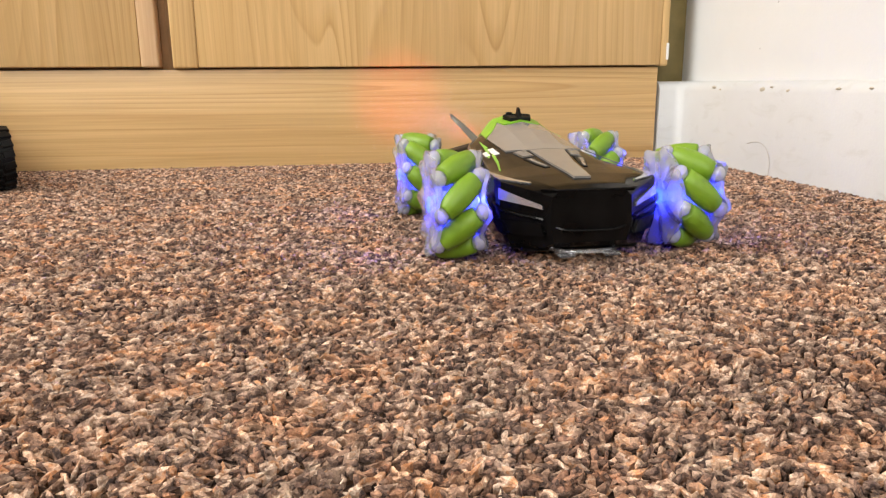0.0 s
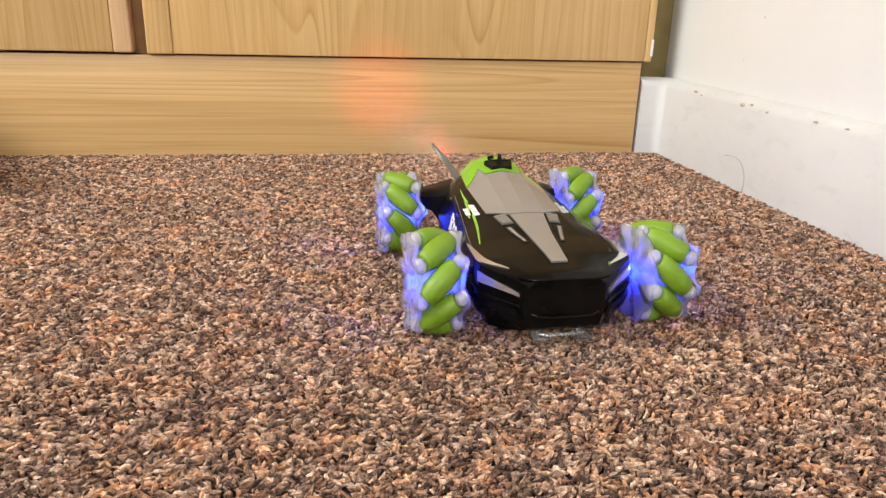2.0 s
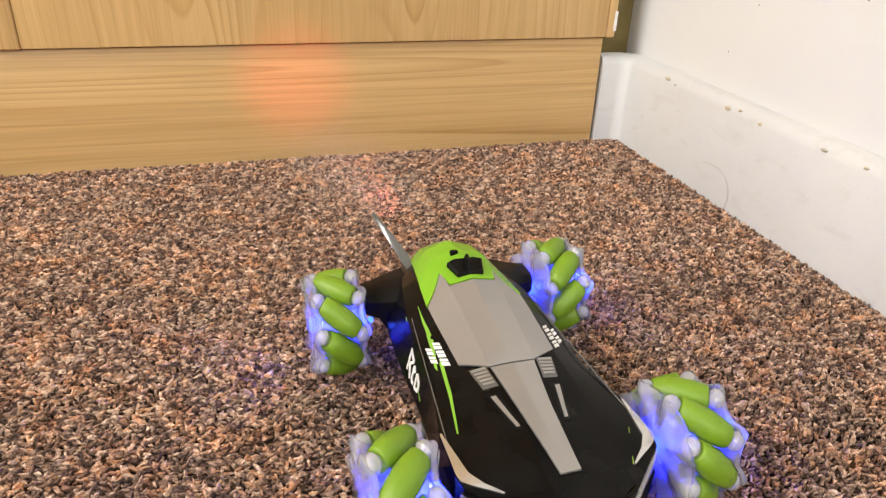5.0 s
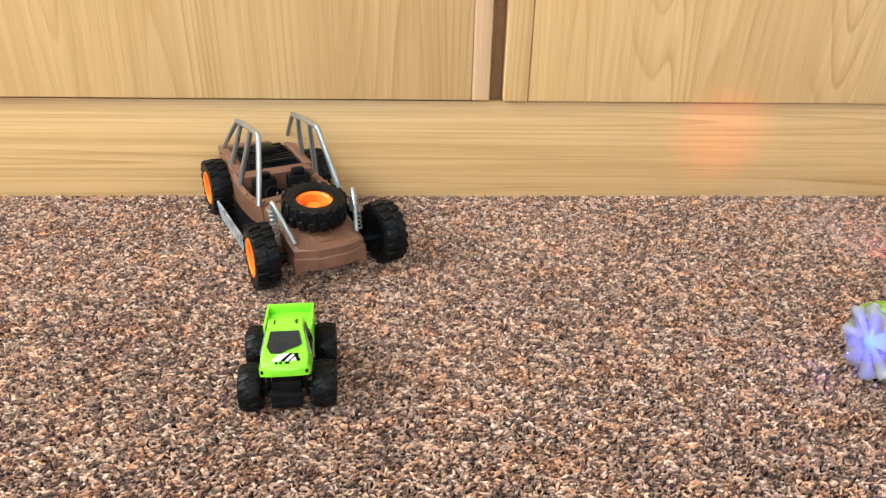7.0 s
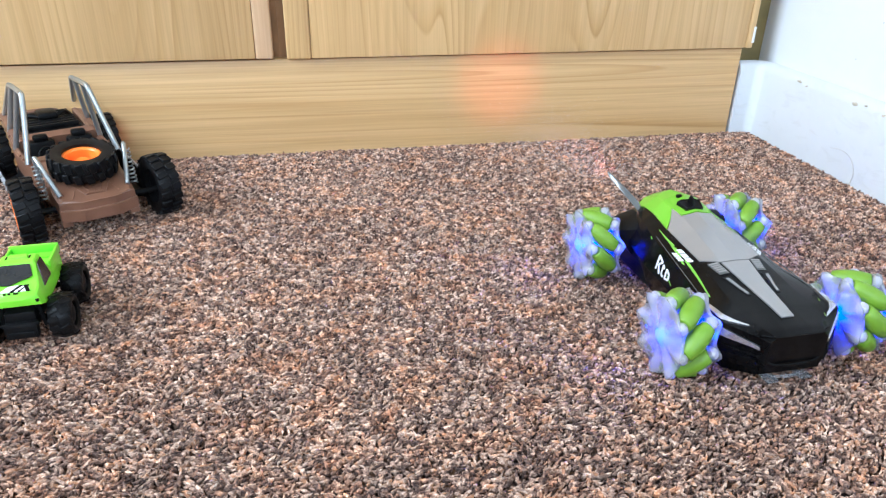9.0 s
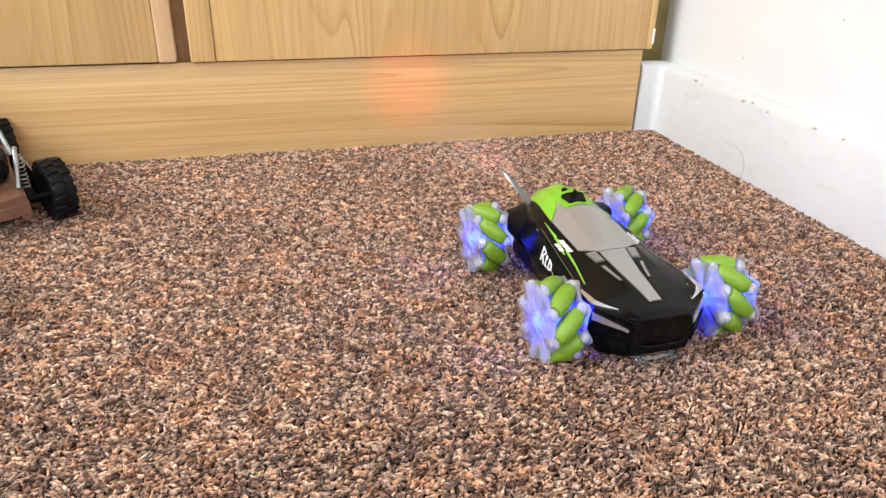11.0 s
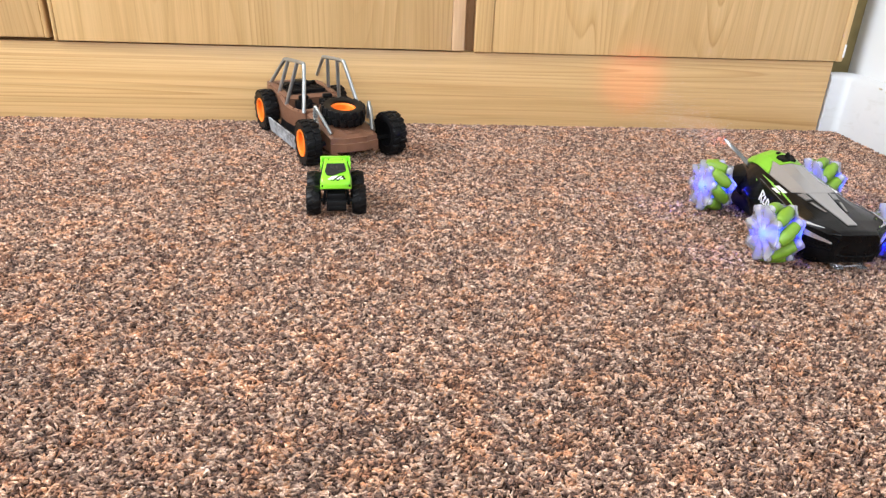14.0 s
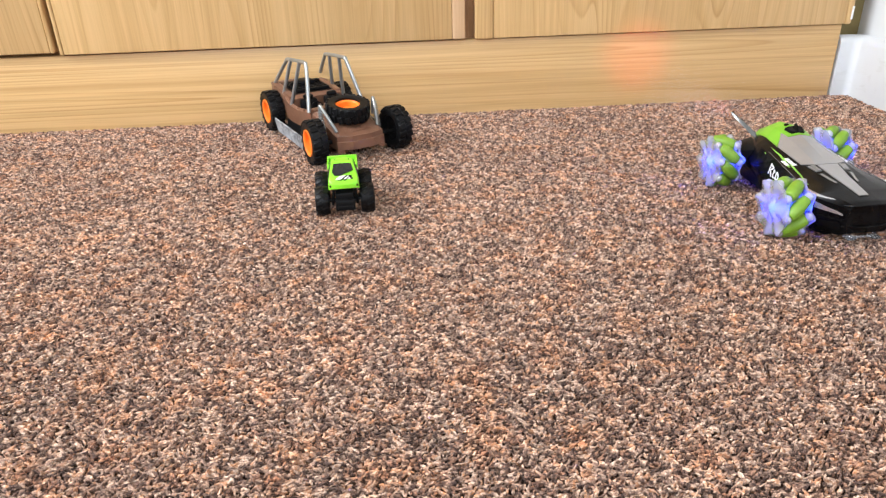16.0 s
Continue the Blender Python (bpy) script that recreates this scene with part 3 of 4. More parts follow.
    part("front_bumper", tube(soften([(-0.018, -0.088, 0.0072), (-0.013, -0.0985, 0.0070), (0.013, -0.0985, 0.0070), (0.018, -0.088, 0.0072)]), 0.0011), PAD, car, "clear plastic front bumper")
    for s in (-1, 1):
        part("bumper_tip", box(s * 0.0125 - 0.0045, s * 0.0125 + 0.0045, -0.1015, -0.0910, 0.0045, 0.0068, 0.001), PAD, car)
        part("rear_arm", loft([[(s * x, y, z) for y, z in ((y0, z0), (y1, z0), (y1, z1 - 0.003), (y1 - 0.004, z1), (y0 + 0.004, z1), (y0, z1 - 0.003))]
                                for x, y0, y1, z0, z1 in ((0.0520, 0.067, 0.087, 0.0345, 0.0450), (0.0440, 0.064, 0.089, 0.0320, 0.0455), (0.0370, 0.060, 0.091, 0.0220, 0.0470), (0.0250, 0.058, 0.092, 0.0180, 0.0500))]), MATT_BLACK, car, "black rear axle housing")
        part("front_arm", box(min(s * 0.052, s * 0.03), max(s * 0.052, s * 0.03), -0.070, -0.056, 0.020, 0.034, 0.003), MATT_BLACK, car, "black front axle housing")
    for s in (-1, 1):
        part("axle_light", lathe([(-0.0016, 0.0012), (0, 0.0022), (0.0016, 0.0012)], 12), BLUE_LED, car, "glowing blue lamp beside the axle", pose(s * 0.0485, 0.0670, 0.0300))
    # wheels: two petalled clear discs, eight slanted rollers in milky cups and a glowing hub
    disc = petal_disc(0.0258)
    hub = finish(lathe([(-0.014, 0.006), (-0.012, 0.0095), (0.012, 0.0095), (0.014, 0.006)], 24), "hub")
    led = finish(lathe([(0, 0.0045), (0.002, 0.0042), (0.0032, 0.002)], 16), "led")
    rim = finish(lathe([(-0.0115, 0.0118), (-0.0115, 0.0135), (0.0115, 0.0135), (0.0115, 0.0118), (-0.0115, 0.0118)], 40, cap=False), "drum")
    barrel = finish(lathe([(-0.0121, 0.0030), (-0.0121, 0.0047), (-0.0116, 0.0053), (-0.0060, 0.0064), (0, 0.0068), (0.0060, 0.0064), (0.0116, 0.0053), (0.0121, 0.0047), (0.0121, 0.0030)], 24), "roller", sharp=50)
    cup = finish(lathe([(-0.0030, 0.0016), (-0.0022, 0.0034), (0.0, 0.0045), (0.0022, 0.0040), (0.0036, 0.0026), (0.0042, 0.0010)], 16), "roller_cup")
    web = finish(loft([[(-0.0130, 0.0120, -0.0007), (0.0130, 0.0120, -0.0007), (0.0130, 0.0120, 0.0007), (-0.0130, 0.0120, 0.0007)],
                       [(-0.0125, 0.0185, -0.0005), (0.0125, 0.0185, -0.0005), (0.0125, 0.0185, 0.0005), (-0.0125, 0.0185, 0.0005)]]), "web")
    for (wx, wy), slant, spin in zip(WHEELS, (-1, 1, 1, -1), (3, 8, 30, 16)):
        wheel = part("wheel", hub, CLEAR, car, "clear plastic wheel with green rollers, lit blue", pose(wx, wy, 0.0298, spin) @ Matrix.Diagonal((0.95, 1.07, 1.07, 1.0)))
        part("drum", rim, CLEAR, wheel)
        for e in (-1, 1):
            flip = Matrix.Identity(4) if e > 0 else pose(0, 0, 0, 0, 0, 180)
            part("disc", disc, CLEAR, wheel, "scalloped clear plastic disc", pose(e * 0.0112, 0, 0, 22.5 + e * slant * 20) @ flip)
            part("hub_light", led, BLUE_LED, wheel, "glowing blue hub light", pose(e * 0.0124, 0, 0) @ flip)
        for i in range(8):
            turn = pose(0, 0, 0, 45 * i + 22.5)
            m = turn @ pose(0, 0.0214, 0) @ pose(0, 0, 0, 0, -slant * 40, 0)
            part("roller", barrel, ROLLER, wheel, "olive green roller", m)
            part("web", web, CLEAR, wheel, "", turn @ pose(0, 0, 0, 22.5))
            for e in (-1, 1):
                part("roller_cup", cup, PIN, wheel, "milky clear roller cup", m @ pose(e * 0.0146, 0, 0) @ (Matrix.Identity(4) if e > 0 else pose(0, 0, 0, 0, 0, 180)))
    return car


stunt_car()


# ---- toy wheels with treaded tyres ----
def tyre_mesh(r, w):
    """A ring tyre with rounded shoulders; the axle lies along x."""
    h = w / 2
    return finish(lathe([(-h * 0.86, r * 0.57), (-h, r * 0.70), (-h * 0.95, r * 0.88), (-h * 0.6, r * 0.945), (h * 0.6, r * 0.945), (h * 0.95, r * 0.88), (h, r * 0.70), (h * 0.86, r * 0.57), (-h * 0.86, r * 0.57)], 40, cap=False), "tyre")


def block_mesh(r, w, blocks, drop=0.025, turn=0.22):
    h = w / 2
    b = box(0.06 * h, h * 0.99, r * 0.895, r, -r * 1.9 / blocks, r * 1.9 / blocks, r * 0.018, seg=1)
    for v in b.verts:
        if v.co.x > h * 0.7:
            v.co.y -= r * drop
    bmesh.ops.rotate(b, verts=b.verts, cent=(0, 0, 0), matrix=Matrix.Rotation(turn, 3, "Y"))
    return finish(b, "tread_block")


def tread(wheel, block, blocks):
    """Two staggered rows of tread blocks round a tyre."""
    for i in range(blocks):
        part("tread_block", block, RUBBER, wheel, "", pose(0, 0, 0, 360 * (i + 0.25) / blocks))
        part("tread_block", block, RUBBER, wheel, "", pose(0, 0, 0, 360 * (i - 0.25) / blocks) @ pose(0, 0, 0, 0, 180, 0))


def rim_mesh(r, w):
    h = w / 2
    bm = lathe([(h * 0.86, r * 0.46), (h * 1.00, r * 0.52), (h * 1.00, r * 0.585), (h * 0.4, r * 0.61), (h * 0.2, r * 0.60), (-h * 0.1, r * 0.2), (-h * 0.1, r * 0.44), (h * 0.25, r * 0.45), (h * 0.86, r * 0.46)], 32, cap=False)
    lathe([(-h * 0.2, r * 0.46), (h * 0.15, r * 0.46), (h * 0.42, r * 0.22), (h * 0.55, r * 0.20), (h * 0.55, 0.0008)], 6, bm)
    return finish(bm, "rim")


def buggy():
    """Open toy buggy; its nose points along -y of its own frame."""
    b = thing("toy_buggy", "brown plastic toy buggy with orange rims and spare wheel", "toy car", pose(-0.4018, 0.7741, 0, 0, 0, 26))
    R, W = 0.0300, 0.0205
    tyre, rim, block = tyre_mesh(R, W), rim_mesh(R, W), block_mesh(R, W, 18)
    backing = finish(lathe([(-0.0035, R * 0.61), (-0.0025, R * 0.61), (-0.0025, 0.001)], 28), "wheel_back")
    arm = finish(tube([(-0.021, 0, 0), (0.021, 0, 0)], 0.003, 8), "axle")
    for x, y, z, steer in ((-0.0560, -0.077, R, -3), (0.0610, -0.078, R, 5), (-0.0525, 0.106, R, 0), (0.0540, 0.096, R, 0)):
        out = 0 if x > 0 else 180
        w = part("wheel", tyre, RUBBER, b, "black treaded rubber tyre", pose(x, y, z, 7, 0, steer + out))
        tread(w, block, 18)
        part("rim", rim, ORANGE, w, "orange plastic rim")
        part("wheel_back", backing, MATT_BLACK, w, "black hollow back of the wheel")
        part("axle", arm, MATT_BLACK, b, "", pose(x * 0.62, y, z - 0.004))

    def ring(y, wb, zb, wt, zt, crown=0.0):
        """A body section: belly, waist, chamfered top edges and a slightly raised middle."""
        return [(-wb, y, zb), (-wt, y, zb + (zt - zb) * 0.45), (-wt, y, zt - 0.0025), (-wt + 0.004, y, zt), (-wt * 0.4, y, zt + crown), (wt * 0.4, y, zt + crown), (wt - 0.004, y, zt), (wt, y, zt - 0.0025), (wt, y, zb + (zt - zb) * 0.45), (wb, y, zb)]
    # bonnet with its pointed nose, bumper with two feet
    part("bonnet", loft([ring(-0.1030, 0.012, 0.022, 0.015, 0.0370), ring(-0.0965, 0.030, 0.018, 0.0325, 0.0385), ring(-0.0800, 0.031, 0.016, 0.0335, 0.0425, 0.001),
                         ring(-0.0520, 0.031, 0.016, 0.0335, 0.0480, 0.0015), ring(-0.0300, 0.032, 0.016, 0.0360, 0.0530, 0.001), ring(-0.0200, 0.032, 0.016, 0.0370, 0.0540, 0.001)]), BROWN, b, "brown plastic bonnet and nose", sharp=20)
    nose = [(-0.0335, -0.0930), (-0.0335, -0.0985), (-0.0150, -0.1065), (0.0150, -0.1065), (0.0335, -0.0985), (0.0335, -0.0930)]
    part("bumper", loft([[(x * f, y + d, z) for x, y in nose] for z, f, d in ((0.0195, 0.985, 0.0006), (0.0200, 1.0, 0.0), (0.0300, 1.0, 0.0), (0.0306, 0.985, 0.0008))]), BROWN, b, "brown stepped bumper", sharp=20)
    part("bumper_lip", loft([[(x * 0.965, y + 0.0022, z) for x, y in nose] for z in (0.0295, 0.0372)]), BROWN, b, sharp=20)
    for s in (-1, 1):
        part("bumper_foot", box(min(s * 0.0335, s * 0.0245), max(s * 0.0335, s * 0.0245), -0.0995, -0.0925, 0.0150, 0.0215, 0.0007), BROWN, b)
        part("bonnet_bolt", lathe([(0, 0.0016), (0.0012, 0.0015), (0.0016, 0.0006)], 10), BROWN, b, "", pose(s * 0.029, -0.088, 0.0408, 0, -90, 0))
        part("bonnet_crease", box(-0.0006, 0.0006, -0.010, 0.010, 0, 0.0011, 0.0003), BROWN, b, "", pose(s * 0.0165, -0.0860, 0.0408, 13, 0, s * 22))
        for y, z in ((-0.002, 0.0525), (0.020, 0.0500), (0.074, 0.0560), (0.120, 0.0610)):
            part("sill_bolt", lathe([(0, 0.0014), (0.0014, 0.0013), (0.0018, 0.0006)], 10), BROWN, b, "", pose(s * 0.0415, y, z, 0, -90, 0))
    part("bonnet_panel", loft([[(-0.0085, -0.0935, z), (0.0085, -0.0935, z), (0.0155, -0.0790, z + 0.0035), (-0.0155, -0.0790, z + 0.0035)] for z in (0.0392, 0.0408)]), BROWN, b)
    for i in (-1, 0, 1):
        part("bonnet_rib", box(-0.0005, 0.0005, -0.0065, 0.0065, 0, 0.0010, 0.0003), BROWN, b, "", pose(i * 0.0062, -0.0865, 0.0422, 13, 0, -i * 16))
    # cabin sides with a rolled rail, side steps with a patterned plate
    sections = ((-0.0220, 0.0385, 0.0555), (-0.004, 0.0415, 0.0520), (0.022, 0.0425, 0.0490), (0.052, 0.0430, 0.0490), (0.066, 0.0430, 0.0540), (0.082, 0.0420, 0.0580), (0.140, 0.0370, 0.0625))
    rs = random.Random(4)
    for s in (-1, 1):
        part("cabin_side", loft([[(s * x, y, z) for x, z in ((w - 0.008, 0.018), (w - 0.002, 0.018), (w, z1 - 0.001), (w - 0.001, z1), (w - 0.0055, z1), (w - 0.007, z1 - 0.002))] for y, w, z1 in sections]), BROWN, b, "brown plastic cabin side", sharp=25)
        part("side_rail", tube([(s * (w - 0.0032), y, z1 + 0.0002) for y, w, z1 in sections], 0.0018, 8), BROWN, b)
        step_ob = part("step", loft([[(s * x, y, z) for x, z in ((0.040, 0.009), (0.056, 0.0085), (0.0592, 0.0255), (0.0580, 0.0262), (0.0520, 0.0135), (0.0430, 0.0160), (0.0400, 0.0300), (0.0385, 0.020))] for y in (-0.046, 0.072)]), MATT_BLACK, b, "dark grey side step", sharp=25)
        part("step_plate", loft([[(s * x, y, z) for x, z in ((0.0570, 0.0075), (0.0582, 0.0075), (0.0612, 0.0268), (0.0590, 0.0275))] for y in (-0.047, 0.073)]), GREY, step_ob, "mottled grey outer plate")
        for i in range(26):
            y, f = -0.043 + 0.112 * i / 25, rs.uniform(0.15, 0.85)
            part("plate_stud", box(-0.0005, 0.0006, -rs.uniform(0.0012, 0.0026), rs.uniform(0.0012, 0.0026), -0.0012, 0.0012, 0.0004, seg=1), GREY, step_ob, "", pose(s * (0.0582 + 0.003 * f), y, 0.0075 + 0.0193 * f, rs.uniform(-50, 50)))
    part("floor_pan", box(-0.036, 0.036, -0.02, 0.136, 0.0165, 0.024, 0.002), MATT_BLACK, b, "black floor pan")
    # cowl, dashboard pegs, seats, cross panel, engine in its bay
    part("dashboard", loft([ring(-0.0225, 0.032, 0.040, 0.0370, 0.0555, 0.0015), ring(-0.0120, 0.032, 0.042, 0.0375, 0.0560, 0.0015)]), BROWN, b, "brown dashboard", sharp=25)
    for x in (-0.020, -0.014, -0.006):
        part("peg", lathe([(0, 0.0012), (0.004, 0.0012), (0.005, 0.0005)], 8), BROWN, b, "", pose(x, -0.0140, 0.0565, 0, -90, 0))
    part("steering_wheel", tube([(-0.018 + 0.0085 * math.cos(q), 0.004 + 0.004 * math.sin(q), 0.0510 + 0.0075 * math.sin(q)) for q in (2 * math.pi * i / 20 for i in range(21))], 0.0012, 6), MATT_BLACK, b, "black steering wheel")
    for s in (-1, 1):
        seat = box(s * 0.018 - 0.0125, s * 0.018 + 0.0125, 0.004, 0.036, 0.022, 0.033, 0.003)
        back = box(s * 0.018 - 0.0125, s * 0.018 + 0.0125, 0.034, 0.046, 0.024, 0.0570, 0.0035)
        box(s * 0.018 - 0.007, s * 0.018 + 0.007, 0.0355, 0.0445, 0.0560, 0.0630, 0.0025, back)
        part("seat", join(seat, back), MATT_BLACK, b, "black plastic bucket seat")
    part("cross_panel", loft([ring(0.0500, 0.036, 0.038, 0.0390, 0.0560), ring(0.0580, 0.036, 0.040, 0.0390, 0.0600)]), BROWN, b, "brown cross panel behind the seats", sharp=25)
    for s in (-1, 1):
        part("bay_side", loft([[(s * x, y, z) for x, z in ((0.030, 0.050), (0.040, 0.050), (0.040, z1), (0.033, z1 + 0.0015), (0.030, z1))] for y, z1 in ((0.0560, 0.0585), (0.0800, 0.0605), (0.1380, 0.0645))]), BROWN, b, "brown engine bay side", sharp=25)
    part("bay_rear", box(-0.038, 0.038, 0.128, 0.139, 0.036, 0.0650, 0.002), BROWN, b, "brown engine bay rear panel")
    eng_ob = part("engine", box(-0.029, 0.029, 0.062, 0.127, 0.030, 0.0600, 0.002), MATT_BLACK, b, "black ribbed plastic engine")
    for i in range(7):
        part("rib", box(-0.025, 0.025, 0.0645 + 0.0088 * i, 0.0690 + 0.0088 * i, 0.0595, 0.0650, 0.0010), MATT_BLACK, eng_ob)
    part("intake", box(-0.010, 0.010, 0.084, 0.108, 0.0630, 0.0720, 0.003), MATT_BLACK, eng_ob)
    for s in (-1, 1):
        part("intake_pipe", tube(soften([(s * 0.009, 0.088, 0.068), (s * 0.018, 0.092, 0.0705), (s * 0.024, 0.104, 0.062)]), 0.0022, 8), MATT_BLACK, eng_ob)
    # roll cage: a bent bar and two braces on each side, shock tower bars with springs
    for s in (-1, 1):
        main = soften([(s * 0.0405, -0.0215, 0.0535), (s * 0.0290, 0.0010, 0.1120), (s * 0.0288, 0.0040, 0.1150), (s * 0.0292, 0.0780, 0.1080), (s * 0.0296, 0.0830, 0.1050), (s * 0.0360, 0.1360, 0.0610)])
        for pts in (main, [(s * 0.0405, 0.0500, 0.0490), (s * 0.0292, 0.0270, 0.1125)], [(s * 0.0385, 0.0860, 0.0580), (s * 0.0294, 0.0640, 0.1090)]):
            part("roll_bar", tube(pts, 0.0026, 10), STEEL, b, "silver-grey roll bar")
        part("shock_bar", tube(soften([(s * 0.0375, -0.0560, 0.0480), (s * 0.0385, -0.0575, 0.0700), (s * 0.0380, -0.0620, 0.0715), (s * 0.0290, -0.0890, 0.0410)]), 0.0021, 10), STEEL, b, "silver-grey shock tower bar")
        coil = [(s * 0.0392 + 0.0032 * math.cos(q), -0.0600 + 0.0032 * math.sin(q) - 0.010 * (1 - q / (18 * math.pi)), 0.0330 + 0.032 * q / (18 * math.pi)) for q in (i * math.pi / 5 for i in range(91))]
        part("spring", tube(coil, 0.0008, 5), STEEL, b, "silver coil spring")
    spare = part("spare_wheel", tyre, RUBBER, b, "spare black tyre lying on the bonnet", pose(0.000, -0.0610, 0.0610) @ pose(0, 0, 0, 9, 0, 0) @ pose(0, 0, 0, 0, -90, 0))
    tread(spare, block, 18)
    part("rim", rim, ORANGE, spare, "orange plastic rim", Matrix.LocRotScale((-0.0042, 0, 0), None, (1, 0.96, 0.96)))
    return b


buggy()


def monster_truck():
    t = thing("monster_truck", "small fluorescent green toy monster truck with big black wheels", "toy truck", pose(-0.374, 0.5375, 0, 0, 0, 4))
    R, W = 0.0165, 0.0155
    h = W / 2
    side = [(0.86, 0.57), (1.0, 0.68), (0.98, 0.78), (0.86, 0.87), (0.62, 0.935), (0.3, 0.955)]
    tyre = finish(lathe([(-h * a, R * q) for a, q in side] + [(h * a, R * q) for a, q in side[::-1]] + [(-h * 0.86, R * 0.57)], 40, cap=False), "tyre")
    block = block_mesh(R, W, 14, 0.085, 0.45)
    cap = finish(lathe([(-0.004, 0.0105), (0.004, 0.0105), (0.006, 0.006), (0.0062, 0.001)], 20), "hub")
    for x, y in ((-0.0245, -0.0245), (0.0245, -0.0245), (-0.0250, 0.0225), (0.0240, 0.0225)):
        w = part("wheel", tyre, RUBBER, t, "large black treaded wheel", pose(x, y, R, 10, 0, 0 if x > 0 else 180))
        tread(w, block, 14)
        part("hub", cap, MATT_BLACK, w)
        part("axle", tube([(x * 0.15, y, R), (x * 0.8, y, R)], 0.0024), MATT_BLACK, t)
    ch = box(-0.010, 0.010, -0.036, 0.034, 0.014, 0.028, 0.002)
    box(-0.0105, 0.0105, -0.0405, -0.034, 0.009, 0.021, 0.0015, ch)
    box(-0.0085, 0.0085, -0.0415, -0.039, 0.0105, 0.0150, 0.0006, ch)
    box(-0.0120, 0.0120, -0.0400, -0.0385, 0.0195, 0.0215, 0.0004, ch)
    part("chassis", ch, MATT_BLACK, t, "black chassis and bumper")
    for s in (-1, 1):
        for y in (-0.030, 0.028):
            part("shock", tube([(s * 0.0135, y, 0.013), (s * 0.0115, y, 0.030)], 0.0016), MATT_BLACK, t)
    def sec(y, wb, zb, wt, zt):
        return [(-wb, y, zb), (-wb, y, zb + (zt - zb) * 0.45), (-wt, y, zt - 0.0008), (-wt + 0.0012, y, zt), (wt - 0.0012, y, zt), (wt, y, zt - 0.0008), (wb, y, zb + (zt - zb) * 0.45), (wb, y, zb)]
    shell = loft([sec(-0.0400, 0.0085, 0.0350, 0.0080, 0.0395), sec(-0.0388, 0.0132, 0.0345, 0.0122, 0.0407), sec(-0.0368, 0.0160, 0.0335, 0.0145, 0.0422), sec(-0.0330, 0.0168, 0.0320, 0.0152, 0.0440), sec(-0.0290, 0.0168, 0.0300, 0.0152, 0.0455), sec(-0.0160, 0.0168, 0.028, 0.0122, 0.0560),
                  sec(-0.0140, 0.0168, 0.028, 0.0118, 0.0568), sec(-0.0035, 0.0168, 0.028, 0.0118, 0.0565), sec(0.0000, 0.0168, 0.028, 0.0130, 0.0490), sec(0.0010, 0.0168, 0.028, 0.0160, 0.0430), sec(0.0275, 0.0166, 0.029, 0.0160, 0.0425), sec(0.0295, 0.0155, 0.031, 0.0150, 0.0420)])
    part("cab", shell, TRUCK_GREEN, t, "fluorescent green pickup shell", sharp=28)
    bed = box(-0.0168, -0.0150, 0.001, 0.0295, 0.0415, 0.0478, 0.0006)
    box(0.0150, 0.0168, 0.001, 0.0295, 0.0415, 0.0478, 0.0006, bed)
    box(-0.0168, 0.0168, 0.0278, 0.0298, 0.0415, 0.0490, 0.0006, bed)
    box(-0.0110, 0.0110, 0.0170, 0.0195, 0.0425, 0.0436, 0.0004, bed)
    part("bed_rail", bed, TRUCK_GREEN, t, "fluorescent green bed sides")
    part("roof_scoop", loft([[(-0.0068, -0.0112, 0.0566), (0.0068, -0.0112, 0.0566), (0.0060, -0.0050, 0.0566), (-0.0060, -0.0050, 0.0566)],
                             [(-0.0060, -0.0100, 0.0580), (0.0060, -0.0100, 0.0580), (0.0054, -0.0058, 0.0582), (-0.0054, -0.0058, 0.0582)]]), TRUCK_GREEN, t, "small raised roof scoop")
    for s in (-1, 1):
        part("scoop_slot", box(s * 0.0074 - 0.0004, s * 0.0074 + 0.0004, -0.0105, -0.0060, 0.0562, 0.0573, 0.0002), MATT_BLACK, t)

    def on_glass(u, v, lift):
        """A point of the windscreen plane; u across, v from its foot (0) to its head (1)."""
        return u * (1 - 0.17 * v), -0.0288 + 0.0120 * v - 0.0004 - lift * 0.6, 0.0458 + 0.0098 * v + lift
    part("windscreen", loft([[on_glass(u, v, e) for u, v in ((-0.0092, 0.02), (-0.0030, -0.02), (0.0030, 0.16), (0.0098, 0.30), (0.0120, 0.40), (0.0112, 0.97), (-0.0112, 0.97), (-0.0122, 0.30))] for e in (0.0, 0.0006)]), TINT, t, "black windscreen with a jagged lower edge")
    for s in (-1, 1):
        part("side_window", loft([[(s * (0.0166 + e), -0.0235, 0.0405), (s * (0.0166 + e), -0.005, 0.0405), (s * (0.0126 + e), -0.005, 0.0545), (s * (0.0128 + e), -0.0155, 0.0545)] for e in (0.0, 0.0005)]), TINT, t, "black side window")
        part("headlamp", box(s * 0.0135 - 0.0018, s * 0.0135 + 0.0018, -0.0386, -0.0360, 0.0362, 0.0385, 0.0005), MATT_BLACK, t)
    def on_bonnet(x, y, lift):
        return x, y, 0.0430 + (y + 0.0365) / 0.0075 * 0.0026 + lift
    patch = loft([[on_bonnet(x, y, e) for x, y in ((-0.0085, -0.0345), (0.0100, -0.0345), (0.0095, -0.0315), (0.0020, -0.0292), (-0.0040, -0.0300))] for e in (-0.0004, 0.0003)])
    part("bonnet_print", patch, WHITE_PRINT, t, "white patch print on the bonnet")
